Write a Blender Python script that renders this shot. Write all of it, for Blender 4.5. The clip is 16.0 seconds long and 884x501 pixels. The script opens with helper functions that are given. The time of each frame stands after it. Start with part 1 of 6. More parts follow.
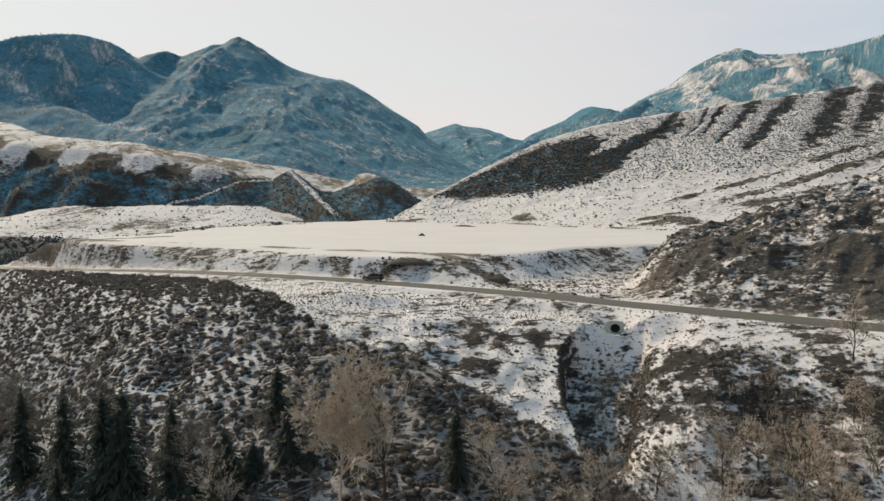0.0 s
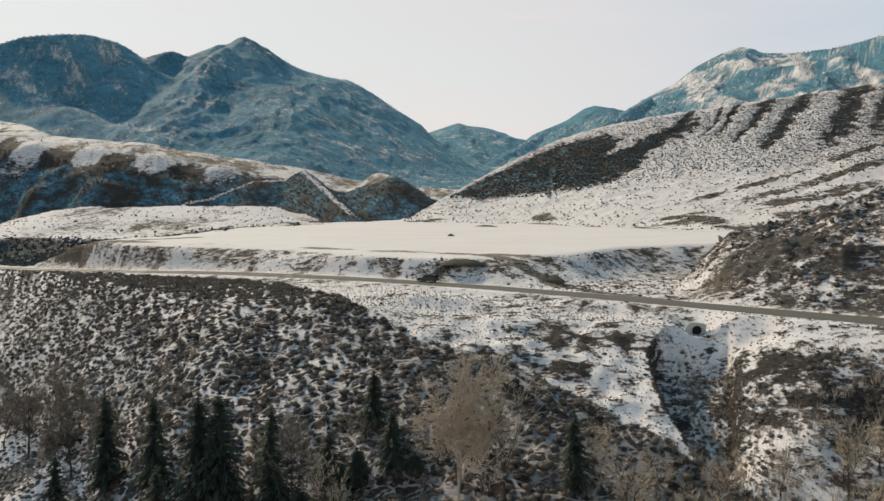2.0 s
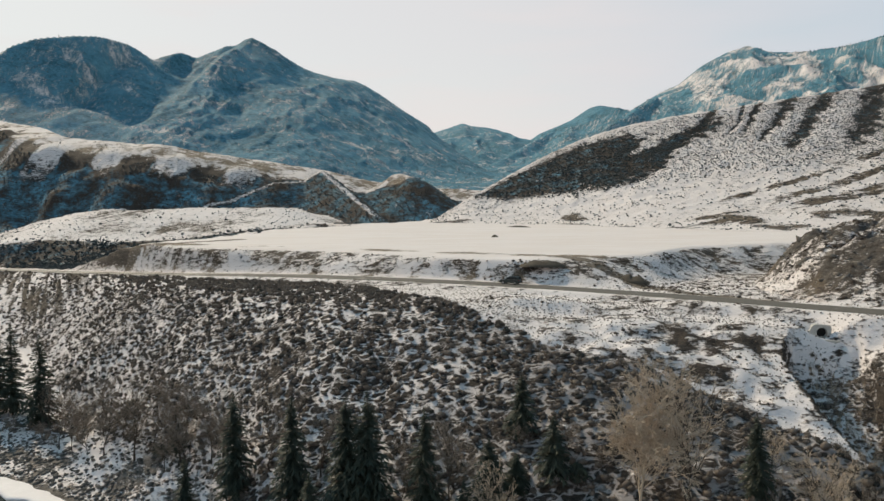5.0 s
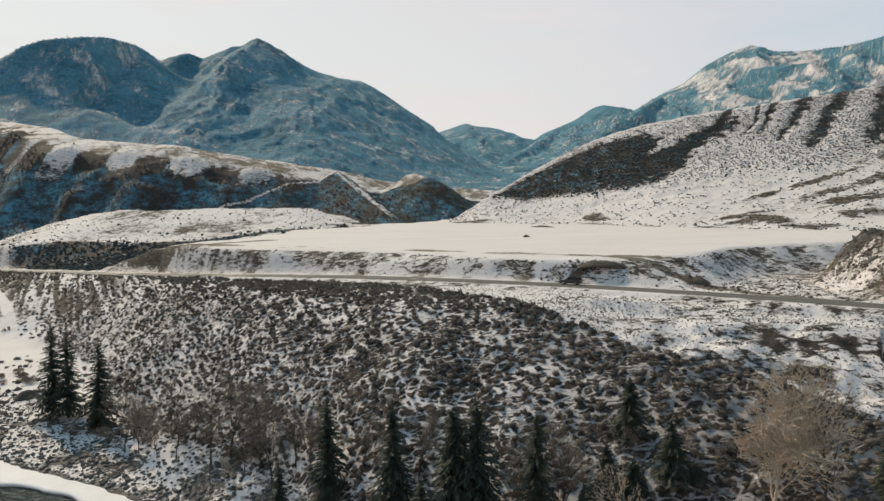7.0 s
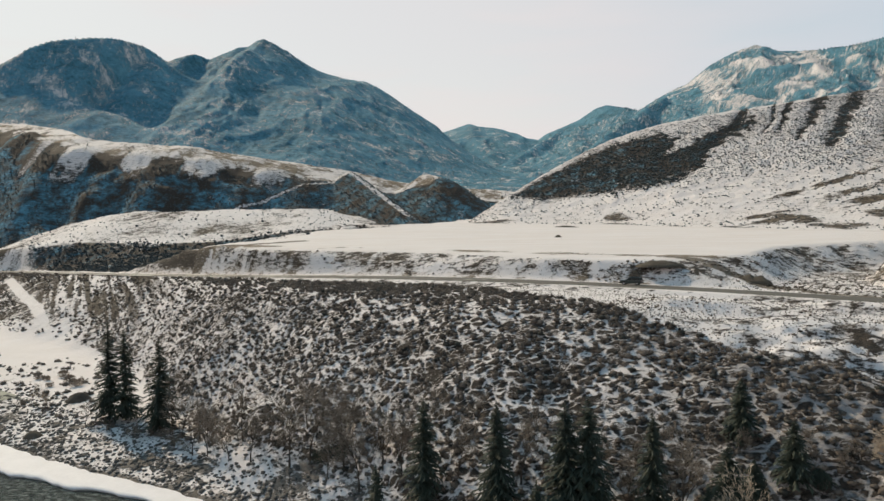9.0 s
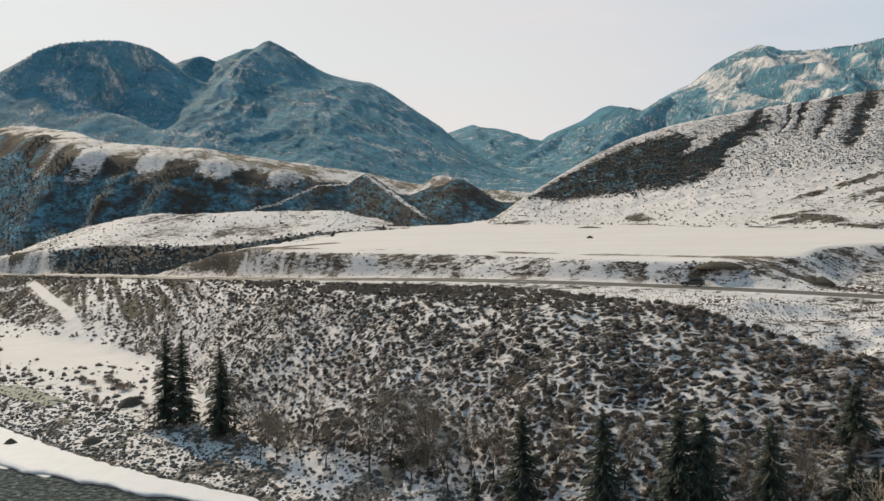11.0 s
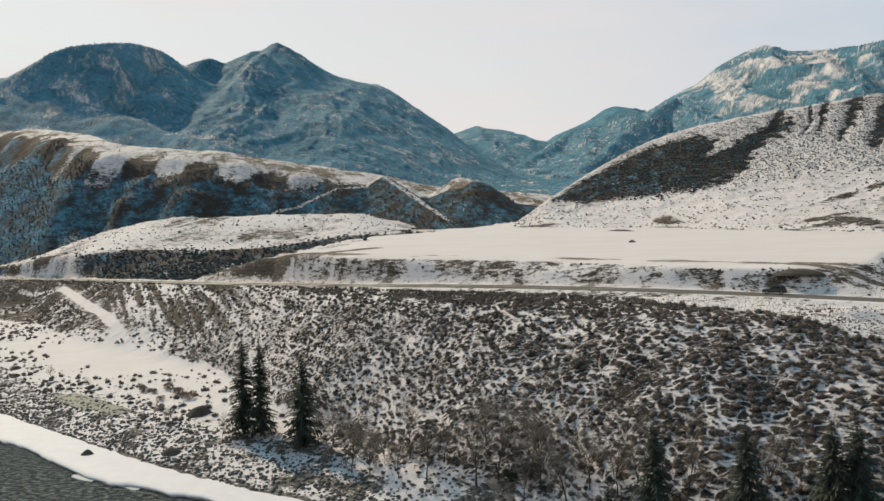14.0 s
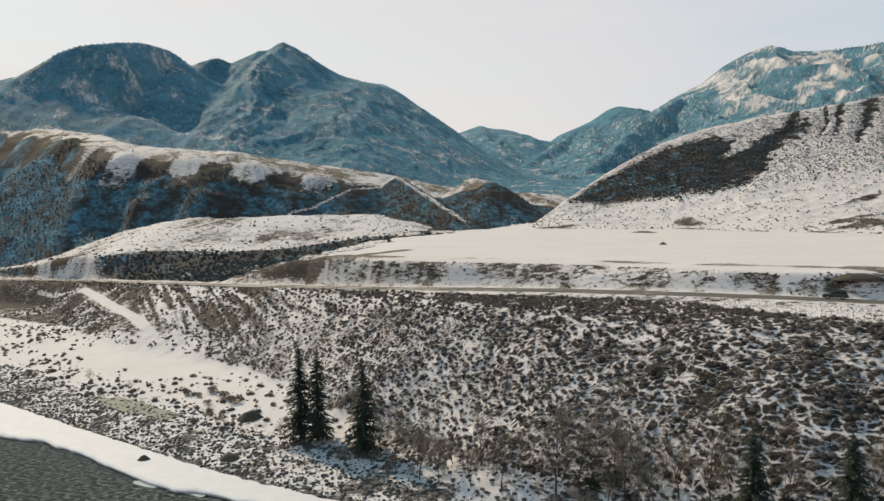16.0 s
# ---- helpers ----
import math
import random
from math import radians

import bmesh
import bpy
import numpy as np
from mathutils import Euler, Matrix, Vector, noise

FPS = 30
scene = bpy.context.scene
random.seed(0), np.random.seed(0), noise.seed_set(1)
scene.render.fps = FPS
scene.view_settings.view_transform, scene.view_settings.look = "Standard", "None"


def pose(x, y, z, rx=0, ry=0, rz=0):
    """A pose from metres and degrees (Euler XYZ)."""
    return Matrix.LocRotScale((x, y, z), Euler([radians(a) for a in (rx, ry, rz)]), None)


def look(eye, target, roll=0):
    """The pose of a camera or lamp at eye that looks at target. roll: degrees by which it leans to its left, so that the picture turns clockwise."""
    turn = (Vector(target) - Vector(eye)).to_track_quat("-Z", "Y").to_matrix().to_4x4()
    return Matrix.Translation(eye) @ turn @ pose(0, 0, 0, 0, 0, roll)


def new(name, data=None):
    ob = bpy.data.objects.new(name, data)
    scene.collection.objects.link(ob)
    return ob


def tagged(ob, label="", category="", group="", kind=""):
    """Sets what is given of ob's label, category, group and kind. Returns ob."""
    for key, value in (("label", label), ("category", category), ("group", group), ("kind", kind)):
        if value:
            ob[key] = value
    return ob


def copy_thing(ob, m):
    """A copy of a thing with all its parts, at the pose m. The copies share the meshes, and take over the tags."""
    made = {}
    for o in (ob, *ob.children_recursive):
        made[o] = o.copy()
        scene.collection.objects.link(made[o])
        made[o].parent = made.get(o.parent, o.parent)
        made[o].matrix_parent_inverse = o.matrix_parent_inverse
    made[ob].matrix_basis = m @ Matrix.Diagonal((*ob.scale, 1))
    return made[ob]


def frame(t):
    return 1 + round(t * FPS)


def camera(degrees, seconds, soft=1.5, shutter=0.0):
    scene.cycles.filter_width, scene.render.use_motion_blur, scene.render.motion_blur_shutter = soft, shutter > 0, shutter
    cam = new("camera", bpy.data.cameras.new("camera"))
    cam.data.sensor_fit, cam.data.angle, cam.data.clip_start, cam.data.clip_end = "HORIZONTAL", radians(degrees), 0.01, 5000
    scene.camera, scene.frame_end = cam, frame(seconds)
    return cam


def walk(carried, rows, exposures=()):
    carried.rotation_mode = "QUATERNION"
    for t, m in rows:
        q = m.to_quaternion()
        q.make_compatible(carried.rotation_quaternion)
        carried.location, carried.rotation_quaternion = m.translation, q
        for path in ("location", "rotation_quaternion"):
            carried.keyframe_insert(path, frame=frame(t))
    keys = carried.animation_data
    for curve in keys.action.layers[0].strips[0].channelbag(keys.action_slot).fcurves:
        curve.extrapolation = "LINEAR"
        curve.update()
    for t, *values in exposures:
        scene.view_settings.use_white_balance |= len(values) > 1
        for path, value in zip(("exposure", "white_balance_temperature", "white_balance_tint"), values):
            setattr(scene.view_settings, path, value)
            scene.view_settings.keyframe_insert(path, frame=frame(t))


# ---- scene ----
cam = camera(65.5, 16.0)
METRES, EYE, TILT, LEAN, TURN = 100.0, 44.0, -2.035, 0.0, 0.0
ROWS = [
    (0.0, 0.0000, 0.0000, 0.0000, 0.000, 0.000, -0.00),
    (0.5, -0.0324, 0.0027, 0.0010, -0.011, 0.000, 0.03),
    (1.0, -0.0611, 0.0050, 0.0017, -0.023, -0.011, 0.07),
    (1.5, -0.0944, 0.0080, 0.0026, -0.028, -0.028, 0.10),
    (2.0, -0.1241, 0.0104, 0.0034, -0.034, -0.034, 0.13),
    (2.5, -0.1581, 0.0133, 0.0043, -0.040, -0.023, 0.19),
    (3.0, -0.1873, 0.0158, 0.0050, -0.056, -0.017, 0.24),
    (3.5, -0.2203, 0.0188, 0.0058, -0.073, -0.011, 0.28),
    (4.0, -0.2489, 0.0211, 0.0061, -0.079, 0.006, 0.34),
    (6.5, -0.4066, 0.0354, 0.0089, -0.102, -0.006, 0.49),
    (7.0, -0.4392, 0.0381, 0.0091, -0.107, 0.006, 0.54),
    (7.5, -0.4720, 0.0407, 0.0094, -0.113, 0.011, 0.57),
    (8.0, -0.5048, 0.0435, 0.0096, -0.124, 0.023, 0.62),
    (8.5, -0.5377, 0.0464, 0.0100, -0.136, 0.040, 0.66),
    (9.0, -0.5707, 0.0492, 0.0102, -0.141, 0.051, 0.69),
    (11.5, -0.7304, 0.0628, 0.0177, -0.153, 0.147, 0.98),
    (12.0, -0.7589, 0.0650, 0.0211, -0.153, 0.169, 1.01),
    (12.5, -0.7866, 0.0671, 0.0243, -0.164, 0.181, 1.03),
    (13.0, -0.8142, 0.0694, 0.0274, -0.169, 0.198, 1.07),
    (13.5, -0.8422, 0.0719, 0.0306, -0.175, 0.192, 1.09),
    (14.0, -0.8711, 0.0743, 0.0336, -0.181, 0.186, 1.08),
    (14.5, -0.9012, 0.0770, 0.0366, -0.192, 0.181, 1.06),
    (15.0, -0.9324, 0.0795, 0.0397, -0.203, 0.181, 1.04),
    (15.5, -0.9643, 0.0825, 0.0428, -0.215, 0.158, 1.03),
    (16.0, -0.9970, 0.0855, 0.0457, -0.226, 0.158, 1.02),
]
walk(cam, [(t, pose(0, 0, EYE, TILT, LEAN, TURN) @ pose(METRES * x, METRES * y, METRES * z, 90 + pitch, roll, yaw)) for t, x, y, z, yaw, pitch, roll in ROWS],
     exposures=[(0.0, -0.05, 6780, 9), (16.0, -0.05, 6780, 9)])

# ---- light ----
SUN_AZ, SUN_EL = 38.0, 38.0        # degrees to the left of the +y axis, and above the horizon
HAZE = (6.95, 6.45, 6.6)            # the pale winter haze near the horizon
world = bpy.data.worlds.new("sky")
scene.world = world
world.use_nodes = True
wn = world.node_tree
wn.nodes.clear()
w_out = wn.nodes.new("ShaderNodeOutputWorld")
w_bg = wn.nodes.new("ShaderNodeBackground")
w_sky = wn.nodes.new("ShaderNodeTexSky")
w_sky.sky_type, w_sky.sun_disc = "NISHITA", False
w_sky.sun_elevation, w_sky.sun_rotation = radians(SUN_EL), radians(-SUN_AZ)
w_sky.air_density, w_sky.dust_density, w_sky.ozone_density = 1.25, 0.7, 3.5
w_bg.inputs[1].default_value = 0.12
w_co = wn.nodes.new("ShaderNodeTexCoord")
w_xyz = wn.nodes.new("ShaderNodeSeparateXYZ")
wn.links.new(w_co.outputs["Generated"], w_xyz.inputs[0])
w_rise = wn.nodes.new("ShaderNodeMapRange")      # haze thins out with height
w_rise.interpolation_type = "SMOOTHSTEP"
w_rise.inputs["From Min"].default_value, w_rise.inputs["From Max"].default_value = 0.31, 0.47
w_rise.inputs["To Min"].default_value, w_rise.inputs["To Max"].default_value = 0.96, 0.0
wn.links.new(w_xyz.outputs[2], w_rise.inputs["Value"])
w_map = wn.nodes.new("ShaderNodeMapping")
w_map.inputs["Scale"].default_value = (1.6, 1.6, 9.0)
wn.links.new(w_co.outputs["Generated"], w_map.inputs[0])
w_cl = wn.nodes.new("ShaderNodeTexNoise")
w_cl.inputs["Scale"].default_value, w_cl.inputs["Detail"].default_value = 1.5, 5
wn.links.new(w_map.outputs[0], w_cl.inputs["Vector"])
w_thin = wn.nodes.new("ShaderNodeMapRange")
w_thin.inputs["From Min"].default_value, w_thin.inputs["From Max"].default_value = 0.42, 0.66
w_thin.inputs["To Min"].default_value, w_thin.inputs["To Max"].default_value = 0.86, 1.0
wn.links.new(w_cl.outputs["Fac"], w_thin.inputs["Value"])
w_fac = wn.nodes.new("ShaderNodeMath")
w_fac.operation = "MULTIPLY"
wn.links.new(w_rise.outputs[0], w_fac.inputs[0])
wn.links.new(w_thin.outputs[0], w_fac.inputs[1])
w_mix = wn.nodes.new("ShaderNodeMix")
w_mix.data_type = "RGBA"
w_side = wn.nodes.new("ShaderNodeMapRange")      # away from the sun the haze turns a pale blue
w_side.interpolation_type = "SMOOTHSTEP"
w_side.inputs["From Min"].default_value, w_side.inputs["From Max"].default_value = 0.0, 0.75
wn.links.new(w_xyz.outputs[0], w_side.inputs["Value"])
w_tone = wn.nodes.new("ShaderNodeMix")
w_tone.data_type = "RGBA"
w_tone.inputs[6].default_value, w_tone.inputs[7].default_value = (*HAZE, 1), (4.9, 5.55, 6.5, 1)
wn.links.new(w_side.outputs[0], w_tone.inputs[0])
wn.links.new(w_tone.outputs[2], w_mix.inputs[7])
wn.links.new(w_fac.outputs[0], w_mix.inputs[0])
w_cast = wn.nodes.new("ShaderNodeMix")            # the clear sky above the haze leans to cyan
w_cast.data_type, w_cast.blend_type = "RGBA", "MULTIPLY"
w_cast.inputs[0].default_value, w_cast.inputs[7].default_value = 1.0, (0.92, 1.225, 1.03, 1)
wn.links.new(w_sky.outputs[0], w_cast.inputs[6])
wn.links.new(w_cast.outputs[2], w_mix.inputs[6])
wn.links.new(w_mix.outputs[2], w_bg.inputs[0])
wn.links.new(w_bg.outputs[0], w_out.inputs[0])

sun = new("sun", bpy.data.lights.new("sun", "SUN"))
sun.data.energy, sun.data.angle, sun.data.color = 3.05, radians(0.6), (1.0, 0.818, 0.60)
sun_way = Vector((-math.sin(radians(SUN_AZ)) * math.cos(radians(SUN_EL)), math.cos(radians(SUN_AZ)) * math.cos(radians(SUN_EL)), math.sin(radians(SUN_EL))))
sun.matrix_world = look(sun_way * 100, (0, 0, 0))


# ---- the lie of the land ----
def lin(x, *pts, w=6.0):
    """A softened broken line through the pairs pts, at x."""
    px, py = pts[0::2], pts[1::2]
    return (np.interp(x - w, px, py) + 2 * np.interp(x, px, py) + np.interp(x + w, px, py)) / 4


def smax(a, b, k=2.0):
    return 0.5 * (a + b + np.sqrt((a - b) ** 2 + k * k))


def smin(a, b, k=2.0):
    return -smax(-a, -b, k)


def step(a, b, x):
    t = np.clip((x - a) / (b - a), 0, 1)
    return t * t * (3 - 2 * t)


def grain(x, y, seed=0):
    """Gradient noise in the plane, about -0.7 to 0.7."""
    xi, yi = np.floor(x).astype(np.int64), np.floor(y).astype(np.int64)
    fx, fy = x - xi, y - yi
    u, v = fx * fx * fx * (fx * (fx * 6 - 15) + 10), fy * fy * fy * (fy * (fy * 6 - 15) + 10)

    def corner(i, j):
        h = ((xi + i) * 374761393 + (yi + j) * 668265263 + seed * 2147483647) & 0xFFFFFFFF
        h = ((h ^ (h >> 13)) * 1274126177) & 0xFFFFFFFF
        a = ((h ^ (h >> 16)) & 0xFFFF) * (2 * math.pi / 65536)
        return np.cos(a) * (fx - i) + np.sin(a) * (fy - j)

    a, b, c, d = corner(0, 0), corner(1, 0), corner(0, 1), corner(1, 1)
    return a + u * (b - a) + v * (c - a + u * (a - b - c + d))


def fbm(x, y, size, octaves=4, seed=0, gain=0.5):
    s, amp, out = 1.0 / size, 1.0, 0.0
    for k in range(octaves):
        out = out + amp * grain(x * s + 17.3 * k, y * s - 9.1 * k, seed + k)
        s, amp = s * 2.03, amp * gain
    return out


def ridged(x, y, size, octaves=4, seed=0):
    s, amp, out = 1.0 / size, 1.0, 0.0
    for k in range(octaves):
        out = out + amp * (1 - 2.2 * np.abs(grain(x * s + 7.7 * k, y * s + 3.1 * k, seed + k)))
        s, amp = s * 2.1, amp * 0.5
    return out / 1.9


def road_y(x):
    return lin(x, -900, 800, -450, 520, -401, 482, -320, 427, -240, 345, -175, 277, -117, 222, -71, 189, -38, 166, -10, 150, 11.5, 136, 30, 121, 45, 107, 60, 93.5, 90, 66, 130, 30, 300, -130)


def road_z(x):
    return lin(x, -900, 8, -450, 16.5, -401, 18.5, -320, 20.5, -240, 24.2, -175, 27.3, -117, 30, -71, 31.6, -38, 32, -10, 31.5, 11, 31, 30, 30.5, 60, 30.2, 300, 29, w=12)


def bank_y(x):
    """The edge of the river's shelf ice on the land side."""
    return lin(x, -900, 700, -400, 330, -227, 206, -198, 184, -167, 161, -142, 142.5, -123, 131.5, -98, 118.5, -60, 92, 0, 55, 100, 0, 400, -160)


def field_z(y):
    return lin(y, 120, 35.8, 163, 36.8, 290, 40, 450, 46.4, 600, 52)


def gully_x(y):
    return lin(y, 30, 34, 55, 24, 73, 20, 85, 20.5, 92, 22, 100, 24.5, 108, 28, 116, 30, w=3)


def off_line(x, y, *pts):
    """How far x, y lies from a broken line."""
    out = 1e9 + 0 * x
    for (ax, ay), (bx, by) in zip(pts, pts[1:]):
        u = np.clip(((x - ax) * (bx - ax) + (y - ay) * (by - ay)) / ((bx - ax) ** 2 + (by - ay) ** 2), 0, 1)
        out = np.minimum(out, np.hypot(x - ax - u * (bx - ax), y - ay - u * (by - ay)))
    return out


LOW_TRACK = ((-210, 255), (-206.5, 262), (-211, 269), (-228, 292.5), (-248, 318.5), (-264, 340), (-288, 374), (-294, 381))


def spur(x, y, x0, y0, z0, x1, y1, z1, slope, k=3.0):
    """A ridge that falls along a line, with straight flanks."""
    dx, dy = x1 - x0, y1 - y0
    t = np.clip(((x - x0) * dx + (y - y0) * dy) / (dx * dx + dy * dy), 0, 1)
    d = np.hypot(x - x0 - t * dx, y - y0 - t * dy)
    return z0 + t * (z1 - z0) - slope * (np.sqrt(d * d + k * k) - k)


def crest(x, y, yc, zc, base, front, back, power):
    t = np.where(y < yc, (yc - y) / front, (y - yc) / back)
    return base + (zc - base) * np.clip(1 - np.abs(t), 0, 1) ** power


# far ridges that step down into the side valley: two ends and the steepness of their flanks
RIDGES = ((520, 1790, 372, 104, 1150, 105, 0.80), (300, 1980, 318, 60, 1500, 165, 0.75))


def land(x, y):
    """The height of the ground at x, y, and its covers."""
    x, y = np.asarray(x, float), np.asarray(y, float)
    n1, n2, n3 = fbm(x, y, 40, 4, 1), fbm(x, y, 9, 3, 5), fbm(x, y, 2.6, 2, 9)
    ry, rz, by = road_y(x), road_z(x), bank_y(x)
    # flood plain and river bed
    d = (y - by) * 0.82
    plain = 0.7 + 4.6 * (1 - np.exp(-np.maximum(d, 0) / 22)) + 0.012 * np.clip(d, 0, 200) + 0.5 * n1 * step(4, 40, d) + 0.12 * n2
    plain = np.where(d < 0, 0.7 + np.maximum(d, -14) * 0.16, plain)
    far_bank = -0.82 * (y - by) - 75
    plain = np.where(far_bank > 0, np.minimum(-1.5 + far_bank * 0.12, 9 + 0.01 * far_bank), plain)
    # the slope from the road's terrace down to the plain
    y0 = lin(x, -900, 788, -450, 510, -401, 472, -320, 417, -240, 336, -170, 265, -140, 230, -111, 194, -99, 178, -82, 160, -57, 138, -43, 128, -25, 118, -10, 124, 4, 131, 20, 117, 45, 98, 60, 85, 90, 57, 130, 20, 300, -140)
    c = lin(x, -240, 6, -140, 9, -80, 12, -25, 12, -10, 45, 4, 62, 20, 35, 45, 9, 130, 7)
    s = lin(x, -345, 0.9, -310, 0.7, -270, 0.34, -215, 0.40, -160, 0.72, -100, 0.72, -25, 0.72, 0, 0.6, 200, 0.6)
    dy = np.maximum(y0 + 5 * n1 * step(-260, -180, x) - y, 0)
    fall = s * (np.sqrt(dy * dy + c * c) - c)
    open_side = step(-22, -12, x) * step(24, 10, x)
    low = rz - 0.5 - fall + 0.5 * n2 * step(1, 8, fall) + open_side * (1.5 * fbm(x, y * 1.6, 11, 3, 25) * step(0.3, 1.5, fall) - 0.4) + step(24, 34, x) * 1.2 * n2 * step(1, 6, fall)
    ledge, bared = 0 * x, 0 * x
    for lx, ly, wide, drop, turn in ((-12, 120, 8, 1.6, -0.35), (9, 104.5, 8.0, 0.9, -0.25), (15, 117, 7, 1.5, -0.7), (38, 99, 8, 1.0, -0.9)):
        q = ly + turn * (x - lx) + 2.0 * n2 - y
        bared = np.maximum(bared, (ly > 106) * np.exp(-((x - lx) / wide) ** 4) * step(-1.6, 0.2, q) * step(5.0, 2.2, q))
        ledge = ledge + drop * np.exp(-((x - lx) / wide) ** 4) * (0.5 * step(-1.2, 1.6, q) * np.exp(-np.maximum(q - 1.6, 0) / 14) - 0.75 * np.exp(-((q + 2.8) / 3.6) ** 2))
    low = low - ledge + open_side * 0.28 * step(0.5, 2.0, fall) * np.sin((low + 0.35 * x + 4.0 * n1 + 2.2 * n2) * 2.1)
    slope_zone = step(0.5, 3.0, fall)
    gx = gully_x(y)
    g_l = x - lin(y, 68, 19.5, 73, 18.4, 78, 16.8, 84, 16.0, 90, 16.0, 99, 17.6, 106, 22, w=1.5) + 0.8 * n2
    g_r = lin(y, 68, 20.5, 73, 20.6, 78, 20.8, 85, 23.0, 91, 25.6, 98, 28.2, 106, 31, w=1.5) - x + 0.8 * n2
    cut = step(-0.5, 0.7, g_l) * (step(0.3, 1.2, g_r + 1.5) * 0.35 + 0.65 * np.clip(1 + g_r / 10.0, 0, 1) ** 1.3) * step(72, 84, y) * step(106, 100, y + 2 * n2) * (6.0 + 0.6 * n2) + np.exp(-((x - 27.0) / 2.8) ** 2 - ((y - 107.0) / 4.0) ** 2) * 2.6
    hollow = np.exp(-((x - 39.5) / 3.6) ** 2 - ((y - 80.5) / 5.0) ** 2)
    cut2 = np.exp(-((x - 52 - 0.10 * (90 - y)) / 4.0) ** 2) * step(3, 10, fall) * 2.4
    cut3 = np.exp(-((x - 38 - 0.05 * (90 - y)) / 3.0) ** 2) * step(2, 8, fall) * 1.3
    low = low - cut - cut2 - cut3 - 2.2 * hollow
    ground = smax(low, plain, 1.6)
    brush_y = lin(x, -900, 1010, -450, 567, -320, 428, -240, 339, -170, 267, -130, 230, -95, 192, -62, 168, -43, 145, -27, 119, -15, 108, 40, 60)
    on_slope = slope_zone * step(0.3, 2.5, low - plain)
    # behind the road: side valley, snow field, banks
    left_low = 27.5 + 0.035 * (y - 300) + 2.0 * n1 - 0.05 * np.maximum(0, -270 - x)
    behind = np.where(x < -60, rz + (left_low - rz) * step(0, 70, y - ry) * step(-70, -150, x), rz)
    behind = behind + 0.35 * n2 * step(4, 12, y - ry)
    edge_y = lin(x, -125, 236, -61, 206, -33, 180, -12, 164, 6, 170, 20, 180, 35, 202, 50, 216, 90, 236, 200, 240)
    edge_x = lin(y, 180, -140, 224, -126, 293, -121, 384, -102, 450, -66, 520, -30, 600, 0)
    df = smin((y - edge_y) * 0.85, (x - edge_x) * (1 - 0.78 * step(170, 260, y)), 12.0) + 3 + 1.4 * n2 + 3.0 * n1
    on_field = step(-17, 2, df)
    fz = field_z(y) + 0.25 * n1
    behind = behind + (np.maximum(fz, behind) - behind) * on_field
    # the bank under the left hill
    bz = lin(x, -420, 24, -340, 32.5, -317, 35, -282, 38.5, -227, 36.5, -190, 38, -150, 44, -60, 46)
    be = lin(x, -700, 640, -420, 520, -340, 446, -300, 432, -250, 430, -190, 430, -150, 436, -115, 452, -90, 480, -60, 520)
    bz = bz + np.clip(y - be, 0, 80) * lin(x, -420, 0.12, -330, 0.22, -240, 0.27, -190, 0.27, -150, 0.19, -110, 0.06, w=15) + 1.3 * n1 + 0.35 * n2
    on_bank = step(-34, 0, (y - be) + 5 * n1) * step(-70, -110, x)
    behind = behind + (np.maximum(bz, behind) - behind) * on_bank
    # rocky knoll above the road
    kx = lin(y, 60, 52, 110, 40, 125, 36, 150, 38, 175, 48, 210, 75, 260, 130)
    kd = x - kx
    knoll = rz + 0.5 + np.maximum(kd, 0) * (0.20 + 0.0017 * np.maximum(kd, 0)) * step(1, 46, y - ry) * step(330, 190, y) \
        + step(0, 12, kd) * step(2, 30, y - ry) * (3.2 + 4.2 * ridged(x, y, 17, 3, 31) + 3.2 * ridged(x + 9, y, 7.5, 5, 37))
    on_knoll = step(0, 7, kd + 3 * n2) * step(2, 9, y - ry) * step(320, 230, y)
    behind = np.where(kd > 0, smax(behind, np.where(y < 330, knoll, 0), 0.5), behind)
    t_up = step(5.6, 11, y - ry)
    flat = rz + 0.0 * x
    h = np.where(y < ry, ground, flat + (behind - flat) * t_up)
    h = np.where((y < ry) & (y > ry - 10.5), flat + (ground - flat) * step(8.2, 10.5, ry - y), h)
    # left hill with its scalloped brow
    scal = np.cos(2 * math.pi * (x + 307 + 4 * n1) / 53)
    hz = lin(x, -900, 220, -600, 175, -520, 163, -450, 150, -383, 129, -340, 124, -280, 119, -233, 111, -183, 104, -147, 99, -94, 87, -68, 83, -43, 82, -7, 81, 60, 72, 140, 62, w=10)
    hy = lin(x, -900, 1150, -600, 800, -520, 745, -450, 690, -384, 612, -280, 600, -185, 622, -110, 628, -68, 622, 40, 640, 140, 660)
    amp = step(-150, -215, x)
    brow = hy - 22 + amp * (4 * scal - 2) + 9 * n1
    foot = brow - 56 + 8 * step(-120, -60, x)
    foot = foot + step(-335, -400, x) * (ry + 30 - foot)
    hill = lin(x, -900, 16, -480, 21, -401, 25, -340, 50, -300, 57, -150, 50, 100, 50, w=10)
    face = hill + (hz - 13 - hill) * np.minimum((y - foot) / (brow - foot), 1.8)
    top = np.minimum(hz - 13 + (y - brow) * 0.26, hz + 1) - np.maximum(0, y - hy - 40) * 0.12
    hill_h = smin(face, top, 5.0) + amp * (4.2 * scal - 1.4) * np.exp(-((y - brow) / 24) ** 2) + (1.5 * n1 + 0.6 * n2) * step(-0.3, 0.3, (y - foot) / 60)
    hill_h = smax(hill_h, spur(x, y, -68, 622, 92, -52, 600, 86, 0.75, 6) + n2, 3.0)
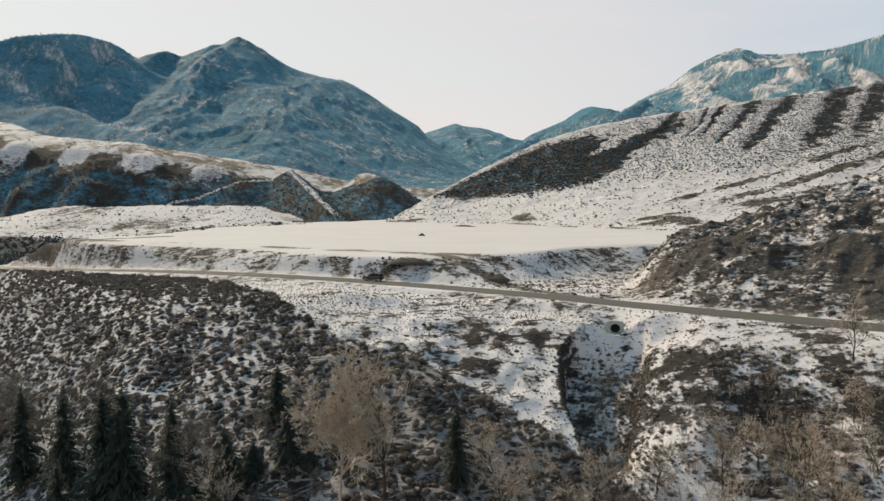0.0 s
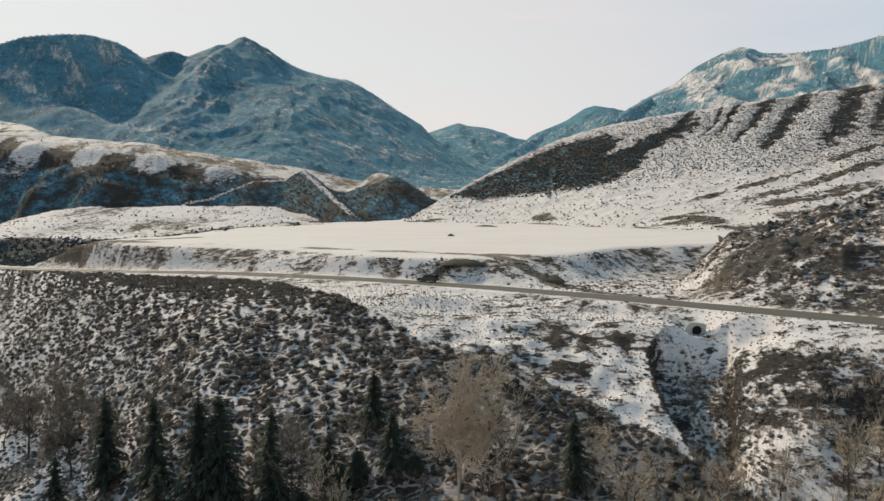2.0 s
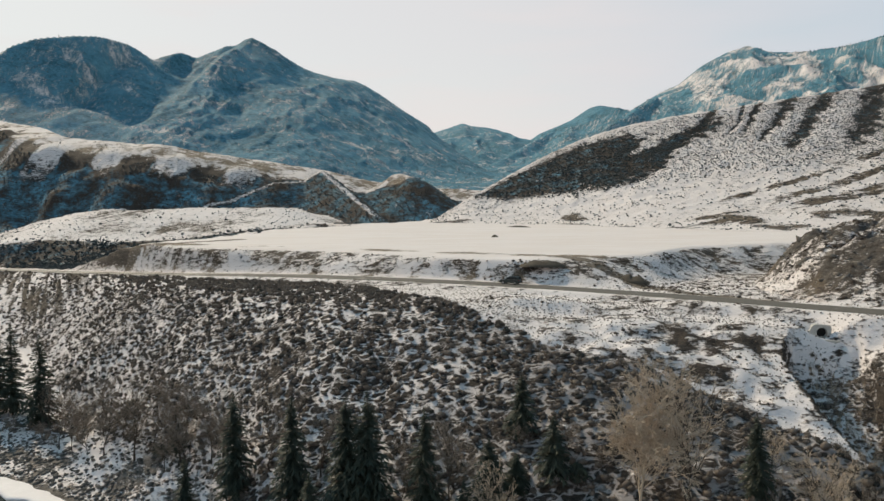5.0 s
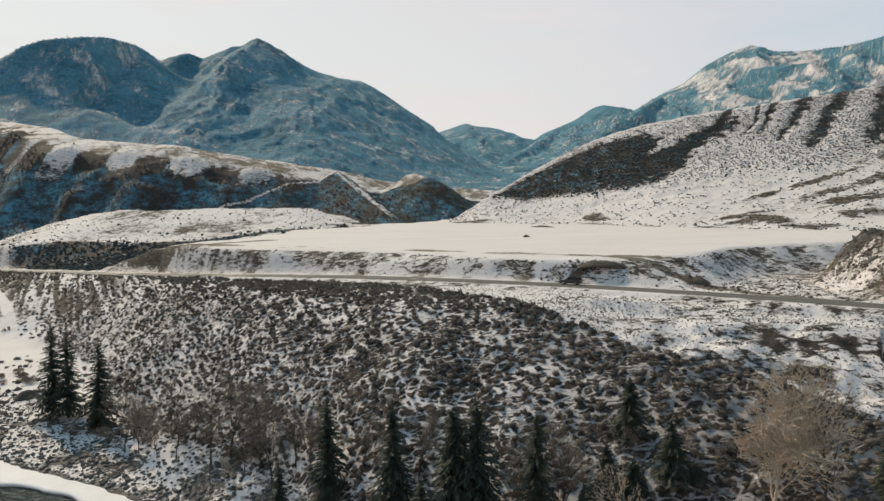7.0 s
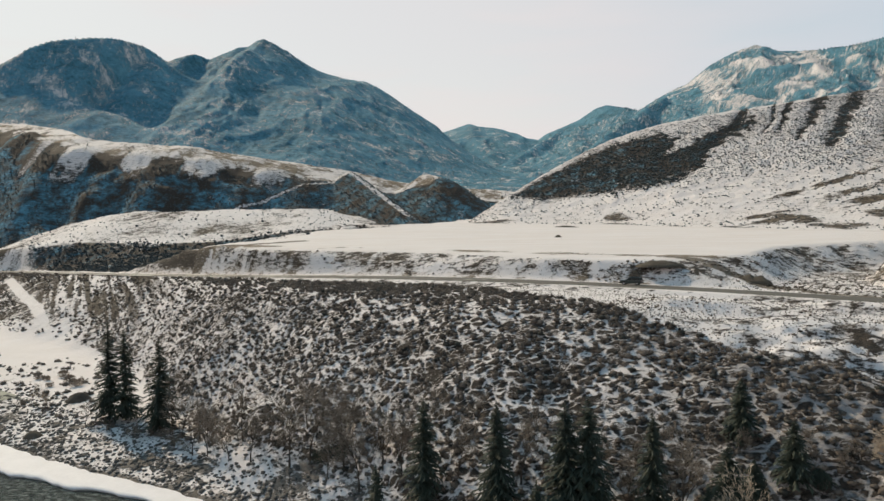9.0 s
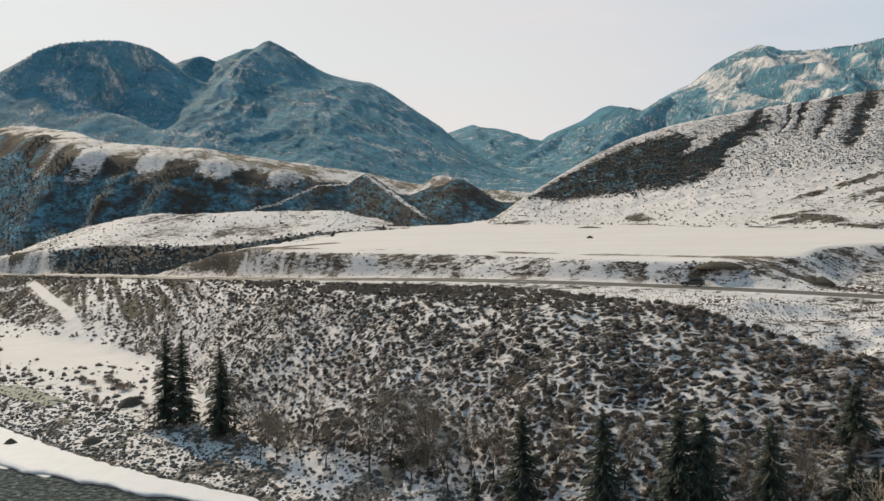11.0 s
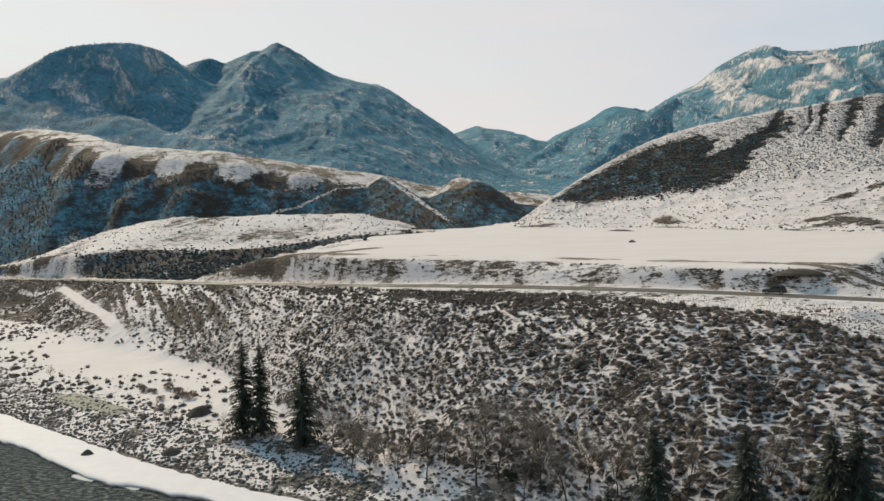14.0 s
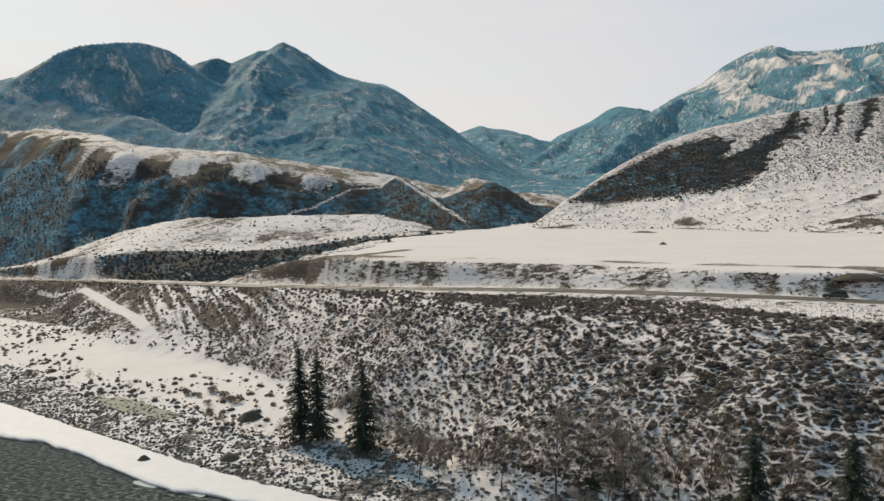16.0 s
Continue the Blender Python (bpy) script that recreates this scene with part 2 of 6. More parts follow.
    hill_h = smax(hill_h, spur(x, y, -135, 612, 94, -74, 505, 49, 0.8, 4) + n2, 2.0)
    hill_h = smax(hill_h, spur(x, y, -436, 650, 138, -352, 515, 46, 0.8, 6) + n2, 3.0)
    hill_on = np.where((x < 130) & (y > 380), hill_h, -50)
    # right hill
    cy = lin(x, -200, 430, -60, 470, -25, 490, 15, 530, 50, 552, 100, 570, 184, 574, 320, 600, 383, 604, 700, 620, 1500, 600, w=12)
    cz = lin(x, -200, 20, -60, 36, -28, 53.5, -15, 62.5, 10, 77, 35, 91, 60, 104, 86, 115.5, 115, 124.5, 150, 132, 184, 137.5, 240, 147, 320, 160, 383, 170, 700, 205, 1500, 260, w=10)
    fy = lin(x, -60, 452, -25, 440, 15, 420, 50, 395, 87, 340, 150, 285, 250, 245, 400, 225, 1500, 100, w=15)
    t = np.clip((y - fy) / (cy - fy), 0, 1)
    shear = x + 0.85 * (cy - y) + 9 * n1 + 2.5 * n2
    rib = 0 * x
    for at, wide in ((198, 6), (229, 3), (243, 4), (266, 6), (299, 10), (350, 13), (384, 11), (425, 12), (470, 9), (520, 12), (580, 12)):
        rib = rib - np.exp(-((shear - at) / wide) ** 2) * step(0.78 - 0.018 * wide, 0.96 - 0.015 * wide, t + 0.10 * n1)
    ribbed = step(0.40, 0.62, t) * (x > 120)
    r_hill = field_z(fy) + (cz - field_z(fy)) * t ** 1.45 + ribbed * 2.2 * rib * (1 - 0.6 * t ** 6) + 1.2 * n2 * step(0.1, 0.4, t) + 2.0 * n1 * (1 - t) * t * 4
    r_hill = np.where(y > cy, cz - 0.34 * (y - cy), r_hill)
    r_on = np.where((y > fy - 1) & (x > -120), r_hill, -50)
    # the far valley and mountains
    base = 78 + 0.09 * np.clip(y - 650, 0, 3000) - 40 * step(700, 560, y)
    warp_x, warp_y = x + 60 * fbm(x, y, 210, 3, 61), y + 60 * fbm(x, y, 210, 3, 67)
    er = ridged(warp_x, warp_y * 0.24, 120, 5, 71)
    fine = fbm(x, y, 22, 3, 81)
    crag = ridged(warp_x + 0.1 * y, warp_y * 0.22, 48, 4, 87)
    ly = lin(x, -3000, 700, -1500, 800, -800, 850, -647, 880, -580, 945, -520, 990, -500, 1030, -485, 1120, -464, 1180, -423, 1290, -386, 1332, -349, 1370, -213, 1510, -113, 1660, -62, 1750, 60, 1950, 300, 2200, w=8)
    lz = lin(x, -3000, 260, -1500, 190, -800, 180, -690, 205, -647, 232, -618, 266, -599, 288, -580, 302, -545, 312, -515, 318, -497, 317, -487, 309, -478, 325, -466, 340, -453, 337, -441, 355, -424, 377, -411, 378, -400, 391, -387, 399, -370, 387, -349, 375, -320, 364, -295, 358, -250, 356, -213, 355, -170, 344, -113, 316, -62, 297, 20, 220, 90, 120, 300, 90, w=2)
    lt = np.clip(np.where(y < ly, (ly - y) / lin(x, -3000, 200, -600, 190, -520, 265, -470, 420, -386, 690, -213, 860, 300, 900), (y - ly) / 700), 0, 1)
    mount_l = base + (lz - base) * (1 - lt) ** 1.12 + (lz - base) * (0.10 * (er - 0.45)) * np.clip(lt * (1 - lt) * 4, 0, 1) ** 0.8 + 1.8 * fine * (0.5 + np.clip(lt * 5, 0, 1)) + 3 * (crag - 0.5) * np.clip(lt * 4, 0, 1)
    mount_l = smax(mount_l, spur(x, y, -640, 905, 250, -330, 795, 135, 0.58, 12) + 2.5 * fine + 3 * (er - 0.5), 6.0)
    mount_l = smax(mount_l, spur(x, y, -420, 1220, 300, -330, 860, 130, 0.62, 14) + 3 * fine + 5 * (er - 0.5), 8.0)
    for x0, y0, z0, x1, y1, z1 in ((-386, 1326, 396, -262, 930, 140), (-502, 1045, 306, -462, 860, 178), (-300, 1400, 352, -150, 1010, 150), (-213, 1500, 346, -60, 1180, 160)):
        mount_l = smax(mount_l, spur(x + 0.18 * (warp_x - x), y + 0.18 * (warp_y - y), x0, y0, z0, x1, y1, z1, 0.62, 16) + 1.5 * fine + 4 * (er - 0.6), 16.0)
    mount_l = np.where((x < 320) & (y > 640), mount_l, -50)
    bx = lin(x, -500, 200, -150, 290, -82, 344, -7, 369, 25, 380, 44, 387, 70, 378, 123, 373, 161, 366, 217, 342, 270, 326, 330, 300, 500, 260, 1200, 250, w=6)
    mount_b = crest(x, y, 2300.0 + 0.1 * x, bx, base, 800, 900, 1.1) + 22 * (er - 0.5) * step(2290, 2100, y)
    qz = lin(x, 100, 200, 272, 326, 340, 354, 376, 370, 428, 405, 459, 414, 523, 404, 582, 350, 700, 300, 1200, 280, w=6)
    mount_q = crest(x, y, 2135.0, qz, base, 900, 600, 1.15) + 26 * (er - 0.5) * step(2130, 1950, y)
    py = lin(x, 300, 1500, 450, 1930, 581, 1900, 678, 1870, 787, 1848, 820, 1800, 851, 1700, 868, 1510, 891, 1400, 1200, 1250, 3000, 1100, w=10)
    pz = lin(x, 200, 120, 330, 200, 430, 300, 486, 354, 581, 409, 620, 425, 678, 472, 730, 500, 787, 518, 800, 506, 820, 491, 851, 464, 868, 436, 891, 431, 930, 442, 1100, 490, 3000, 600, w=5)
    pt = np.clip(np.where(y < py, (py - y) / np.clip(py - 700, 400, 1100), (y - py) / 700), 0, 1)
    mount_p = base + (pz - base) * (1 - pt) ** 1.25 + (pz - base) * 0.15 * (er - 0.45) * np.clip(pt * (1 - pt) * 4, 0, 1) ** 0.8 + 2.0 * fine * (0.5 + np.clip(pt * 5, 0, 1)) + 14 * (crag - 0.5) * np.clip(pt * 5, 0, 1)
    for x0, y0, z0, x1, y1, z1 in ((787, 1845, 508, 560, 1350, 190), (678, 1868, 464, 430, 1480, 175), (870, 1505, 428, 640, 1130, 170), (560, 1890, 395, 330, 1600, 180)):
        mount_p = smax(mount_p, spur(x + 0.2 * (warp_x - x), y + 0.2 * (warp_y - y), x0, y0, z0, x1, y1, z1, 0.85, 8) + 3 * fine + 12 * (crag - 0.6), 6.0)
    mount_p = np.where((x > 150) & (y > 640), mount_p, -50)
    for x0, y0, z0, x1, y1, z1, steep in RIDGES:
        mount_q = smax(mount_q, spur(x + 0.25 * (warp_x - x), y + 0.25 * (warp_y - y), x0, y0, z0, x1, y1, z1, steep, 8) + 2 * fine + 9 * (crag - 0.6), 5.0)
    far = np.where(y > 640, np.maximum(np.maximum(mount_l, mount_p), np.maximum(np.where(y > 1300, mount_b, -50), np.where(y > 1100, mount_q, -50))), -50)
    far = np.maximum(far, np.where(y > 640, base, -50))
    z = np.where(y > 380, smax(h, hill_on, 1.5), h)
    is_left = (hill_on > h) & (hill_on >= r_on) & (hill_on > far)
    is_right = (r_on > h) & (r_on > hill_on) & (r_on > far)
    z = np.where(y > fy - 2, smax(z, r_on, 1.0), z)
    z = np.where(y > 640, smax(z, far, 2.0), z)
    is_far = (far > hill_on) & (far > r_on) & (y > 640)
    return z, dict(d=d, slope=on_slope, field=on_field * (df > -1), scarp=on_field * (df <= -1), bank=on_bank, knoll=on_knoll, left=is_left, right=is_right, far=is_far, t=t, rib=rib, ribbed=ribbed,
                   scal=scal, amp=amp, face=(y - foot) / (brow - foot), ry=ry, shear=shear, hollow=hollow, low=low, plain=plain, bared=bared, brush=step(-1.5, 1.5, brush_y + 4 * n2 - y) * (y < ry), n1=n1, n2=n2, n3=n3, df=df, gx=gx, er=er, crag=crag, mt=np.where(mount_l > mount_p, lt, pt), isl=mount_l > mount_p, fall=fall, be=be, g_l=g_l, g_r=g_r)


def ground(x, y):
    return float(land(np.array([x]), np.array([y]))[0][0])


# ---- materials ----
def shader(name):
    m = bpy.data.materials.new(name)
    m.use_nodes = True
    nt = m.node_tree
    return m, nt, nt.nodes["Principled BSDF"]


def node(nt, kind, **kw):
    n = nt.nodes.new("ShaderNode" + kind)
    for k, v in kw.items():
        n.inputs[k.replace("_", " ")].default_value = v
    return n


def math_node(nt, op, a, b=0.0, clamp=False):
    n = nt.nodes.new("ShaderNodeMath")
    n.operation, n.use_clamp = op, clamp
    for i, v in enumerate((a, b)):
        if isinstance(v, (int, float)):
            n.inputs[i].default_value = v
        else:
            nt.links.new(v, n.inputs[i])
    return n.outputs[0]


def mix(nt, fac, a, b):
    n = nt.nodes.new("ShaderNodeMix")
    n.data_type = "RGBA"
    for i, v in ((0, fac), (6, a), (7, b)):
        if isinstance(v, (int, float)):
            n.inputs[i].default_value = v
        elif isinstance(v, tuple):
            n.inputs[i].default_value = (*v, 1)
        else:
            nt.links.new(v, n.inputs[i])
    return n.outputs[2]


def noise_at(nt, scale, stretch=(1, 1, 1), detail=4.0, rough=0.55, turn=0.0):
    """Noise of the given features a metre, in the world's metres."""
    g = nt.nodes.new("ShaderNodeNewGeometry")
    mp = nt.nodes.new("ShaderNodeMapping")
    mp.inputs["Scale"].default_value = stretch
    mp.inputs["Rotation"].default_value = (0, 0, radians(turn))
    nt.links.new(g.outputs["Position"], mp.inputs["Vector"])
    n = nt.nodes.new("ShaderNodeTexNoise")
    n.inputs["Scale"].default_value, n.inputs["Detail"].default_value, n.inputs["Roughness"].default_value = scale, detail, rough
    nt.links.new(mp.outputs[0], n.inputs["Vector"])
    return n.outputs["Fac"]


def bump(nt, bsdf, height, strength, distance):
    b = node(nt, "Bump", Strength=strength, Distance=distance)
    nt.links.new(height, b.inputs["Height"])
    nt.links.new(b.outputs[0], bsdf.inputs["Normal"])
    return b


def plain(name, colour, rough=0.8, metal=0.0, vary=0.25, size=3.0, relief=0.0):
    """A surface of one stuff with grain at two scales."""
    m, nt, b = shader(name)
    a, c = noise_at(nt, 1 / size, detail=5), noise_at(nt, 6 / size, detail=3)
    f = math_node(nt, "ADD", math_node(nt, "MULTIPLY", a, 0.65), math_node(nt, "MULTIPLY", c, 0.35))
    f = math_node(nt, "MULTIPLY", math_node(nt, "SUBTRACT", f, 0.3, True), 2.2, True)
    lo, hi = tuple(v * (1 - vary) for v in colour), tuple(min(1, v * (1 + vary)) for v in colour)
    nt.links.new(mix(nt, f, lo, hi), b.inputs["Base Color"])
    b.inputs["Roughness"].default_value, b.inputs["Metallic"].default_value = rough, metal
    if relief:
        bump(nt, b, c, 0.6, relief)
    return m


def ground_material():
    m, nt, b = shader("ground")
    cover = [nt.nodes.new("ShaderNodeAttribute") for _ in range(2)]
    cover[0].attribute_name, cover[1].attribute_name = "cover", "stone"
    split = [nt.nodes.new("ShaderNodeSeparateColor") for _ in range(2)]
    for a, s in zip(cover, split):
        nt.links.new(a.outputs["Color"], s.inputs[0])
    snow, shrub, grass = split[0].outputs
    dirt, rock, hazed_wood = split[1].outputs
    coarse = cover[1].outputs["Alpha"]
    tiny = noise_at(nt, 1.9, (0.75, 0.75, 1.5), 4, 0.65)
    small = noise_at(nt, 0.50, (0.55, 0.9, 2.2), 6, 0.68)
    mid = noise_at(nt, 0.11, (1, 1, 1.3), 8, 0.72)
    big = noise_at(nt, 0.018, (1, 1, 1), 5, 0.6)
    near = math_node(nt, "ADD", math_node(nt, "MULTIPLY", tiny, 0.38), math_node(nt, "MULTIPLY", small, 0.62))
    wide = math_node(nt, "ADD", math_node(nt, "MULTIPLY", mid, 0.75), math_node(nt, "MULTIPLY", big, 0.25))
    spread = math_node(nt, "ADD", near, math_node(nt, "MULTIPLY", coarse, math_node(nt, "SUBTRACT", wide, near)))

    def strong(n):
        return math_node(nt, "MULTIPLY", math_node(nt, "SUBTRACT", n, 0.33, True), 2.9, True)

    def strong2(n):
        return math_node(nt, "MULTIPLY", math_node(nt, "SUBTRACT", n, 0.42, True), 6.2, True)

    def patch(amount, n, sharp, shift=0.0):
        # amount 0 to 1 becomes the share of the surface that the noise leaves covered
        lift = math_node(nt, "MULTIPLY", math_node(nt, "SUBTRACT", amount, 0.5), 0.62)
        return math_node(nt, "ADD", math_node(nt, "MULTIPLY", math_node(nt, "SUBTRACT", math_node(nt, "ADD", n, lift), 0.5 + shift), sharp), 0.5, True)

    soil = mix(nt, strong(small), (0.060, 0.048, 0.038), (0.16, 0.13, 0.10))
    straw = mix(nt, strong(tiny), (0.13, 0.098, 0.070), (0.32, 0.255, 0.185))
    col = mix(nt, patch(grass, near, 6.0), soil, straw)
    stone = mix(nt, strong(small), (0.06, 0.055, 0.05), (0.24, 0.215, 0.19))
    col = mix(nt, patch(rock, mid, 7.0), col, stone)
    twigs = mix(nt, strong(tiny), (0.026, 0.022, 0.019), (0.082, 0.066, 0.055))
    col = mix(nt, patch(shrub, spread, 7.0), col, twigs)
    # the wood's blue-teal has the distance haze put into its colour
    hazed_needles = mix(nt, strong2(math_node(nt, "ADD", math_node(nt, "MULTIPLY", mid, 0.34), math_node(nt, "ADD", math_node(nt, "MULTIPLY", small, 0.46), math_node(nt, "MULTIPLY", big, 0.20)))), (0.016, 0.090, 0.128), (0.140, 0.345, 0.455))
    col = mix(nt, patch(hazed_wood, wide, 5.0), col, hazed_needles)
    track = mix(nt, strong(small), (0.14, 0.115, 0.09), (0.27, 0.225, 0.18))
    col = mix(nt, patch(dirt, small, 6.0), col, track)
    tan = math_node(nt, "MULTIPLY", math_node(nt, "MULTIPLY", strong(noise_at(nt, 0.03, (1, 2.6, 1), 7, 0.68, 25)), grass), 0.50)
    white = mix(nt, tan, mix(nt, mid, (0.775, 0.718, 0.70), (0.875, 0.818, 0.802)), (0.70, 0.605, 0.54))
    flip = math_node(nt, "SUBTRACT", 1.0, spread)
    lie = patch(snow, flip, 13.0)
    # a net of trodden snow paths round the bushes of the slope
    net = cover[0].outputs["Alpha"]
    geo = nt.nodes.new("ShaderNodeNewGeometry")
    bend = nt.nodes.new("ShaderNodeTexNoise")
    bend.inputs["Scale"].default_value, bend.inputs["Detail"].default_value = 0.55, 5
    nt.links.new(geo.outputs["Position"], bend.inputs["Vector"])
    pull = nt.nodes.new("ShaderNodeVectorMath")
    pull.operation = "MULTIPLY_ADD"
    nt.links.new(bend.outputs["Color"], pull.inputs[0])
    pull.inputs[1].default_value = (2.2, 2.0, 1.6)
    nt.links.new(geo.outputs["Position"], pull.inputs[2])
    flat = nt.nodes.new("ShaderNodeMapping")
    flat.inputs["Scale"].default_value = (0.34, 0.62, 0.62)
    nt.links.new(pull.outputs[0], flat.inputs["Vector"])
    cells = nt.nodes.new("ShaderNodeTexVoronoi")
    cells.feature = "DISTANCE_TO_EDGE"
    cells.inputs["Scale"].default_value = 1.2
    nt.links.new(flat.outputs[0], cells.inputs["Vector"])
    wide_path = math_node(nt, "ADD", math_node(nt, "MULTIPLY", math_node(nt, "SUBTRACT", mid, 0.5), 0.75), math_node(nt, "ADD", math_node(nt, "MULTIPLY", math_node(nt, "SUBTRACT", near, 0.5), 0.9), 0.088))
    # longer paths that keep to the contours
    high = nt.nodes.new("ShaderNodeSeparateXYZ")
    nt.links.new(geo.outputs["Position"], high.inputs[0])
    sway = math_node(nt, "ADD", math_node(nt, "MULTIPLY", noise_at(nt, 0.06, (1, 1, 0.3), 4, 0.6), 7.0), math_node(nt, "MULTIPLY", bend.outputs["Fac"], 1.2))
    turn = math_node(nt, "FRACT", math_node(nt, "MULTIPLY", math_node(nt, "ADD", high.outputs[2], sway), 0.40))
    off = math_node(nt, "ABSOLUTE", math_node(nt, "SUBTRACT", turn, 0.5))
    trail = math_node(nt, "ADD", math_node(nt, "MULTIPLY", math_node(nt, "SUBTRACT", math_node(nt, "ADD", math_node(nt, "MULTIPLY", math_node(nt, "SUBTRACT", mid, 0.47), 0.55), 0.045), off), 12.0), 0.5, True)
    path = math_node(nt, "ADD", math_node(nt, "MULTIPLY", math_node(nt, "SUBTRACT", wide_path, cells.outputs["Distance"]), 9.0), 0.5, True)
    lie = math_node(nt, "MAXIMUM", lie, math_node(nt, "MULTIPLY", math_node(nt, "MAXIMUM", path, trail), net))
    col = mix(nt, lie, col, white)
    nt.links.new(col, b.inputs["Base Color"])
    b.inputs["Roughness"].default_value = 0.85
    b.inputs["Specular IOR Level"].default_value = 0.2
    rough = math_node(nt, "ADD", math_node(nt, "MULTIPLY", small, 0.7), math_node(nt, "ADD", math_node(nt, "MULTIPLY", tiny, 0.25), math_node(nt, "MULTIPLY", math_node(nt, "MULTIPLY", mid, coarse), 3.5)))
    even = math_node(nt, "MULTIPLY", rough, math_node(nt, "SUBTRACT", 1.15, math_node(nt, "MULTIPLY", lie, 0.75)))
    bump(nt, b, even, 0.8, 1.0)
    return m


GROUND = ground_material()


def road_material():
    """Worn asphalt with wheel-worn grey and packed snow, more of it towards the river side of the valley."""
    m, nt, b = shader("worn_asphalt")
    fine, wide = noise_at(nt, 1.4, (0.5, 0.5, 1), 5, 0.6), noise_at(nt, 0.16, (0.4, 1, 1), 5, 0.6, -42)
    col = mix(nt, fine, (0.075, 0.068, 0.058), (0.165, 0.150, 0.126))
    geo = nt.nodes.new("ShaderNodeNewGeometry")
    xyz = nt.nodes.new("ShaderNodeSeparateXYZ")
    nt.links.new(geo.outputs["Position"], xyz.inputs[0])
    more = nt.nodes.new("ShaderNodeMapRange")
    more.inputs["From Min"].default_value, more.inputs["From Max"].default_value = 5.0, -130.0
    more.inputs["To Min"].default_value, more.inputs["To Max"].default_value = -0.62, -0.42
    nt.links.new(xyz.outputs[0], more.inputs["Value"])
    packed = math_node(nt, "MULTIPLY", math_node(nt, "ADD", math_node(nt, "ADD", math_node(nt, "MULTIPLY", wide, 0.7), math_node(nt, "MULTIPLY", fine, 0.3)), more.outputs[0]), 6.0, True)
    nt.links.new(mix(nt, packed, col, (0.52, 0.47, 0.41)), b.inputs["Base Color"])
    b.inputs["Roughness"].default_value = 0.9
    bump(nt, b, fine, 0.5, 0.02)
    return m


ASPHALT = road_material()


# ---- the ground: one sheet ----
def scrub_patch(x, k):
    """The dark scrub on the flank of the right hill: a band under the crest with a snowy wedge let into it."""
    t, sh, n1, n2 = k["t"], k["shear"], k["n1"], k["n2"]
    foot = lin(x, -20, 1.1, -5, 0.95, 5, 0.78, 14, 0.66, 23, 0.61, 59, 0.545, 100, 0.575, 125, 0.61, 160, 0.72, w=4)
    band = step(-0.085, 0.05, t - foot + 0.08 * n1 + 0.08 * n2) * step(0.045, -0.04, t - 0.93 + 0.04 * n2) * step(209, 200, sh + 8 * n2 + 8 * n1)
    wedge = step(-0.02, 0.05, t - 0.73 + 0.04 * n2) * step(-4, 4, sh - lin(t, 0.72, 165, 0.82, 160, 0.93, 139, 1.0, 124, w=0.01) + 6 * n2) * step(6, -4, sh - lin(t, 0.72, 166, 0.82, 178, 0.90, 190, 1.0, 191, w=0.01) + 6 * n2)
    return band * (1 - 0.9 * wedge)


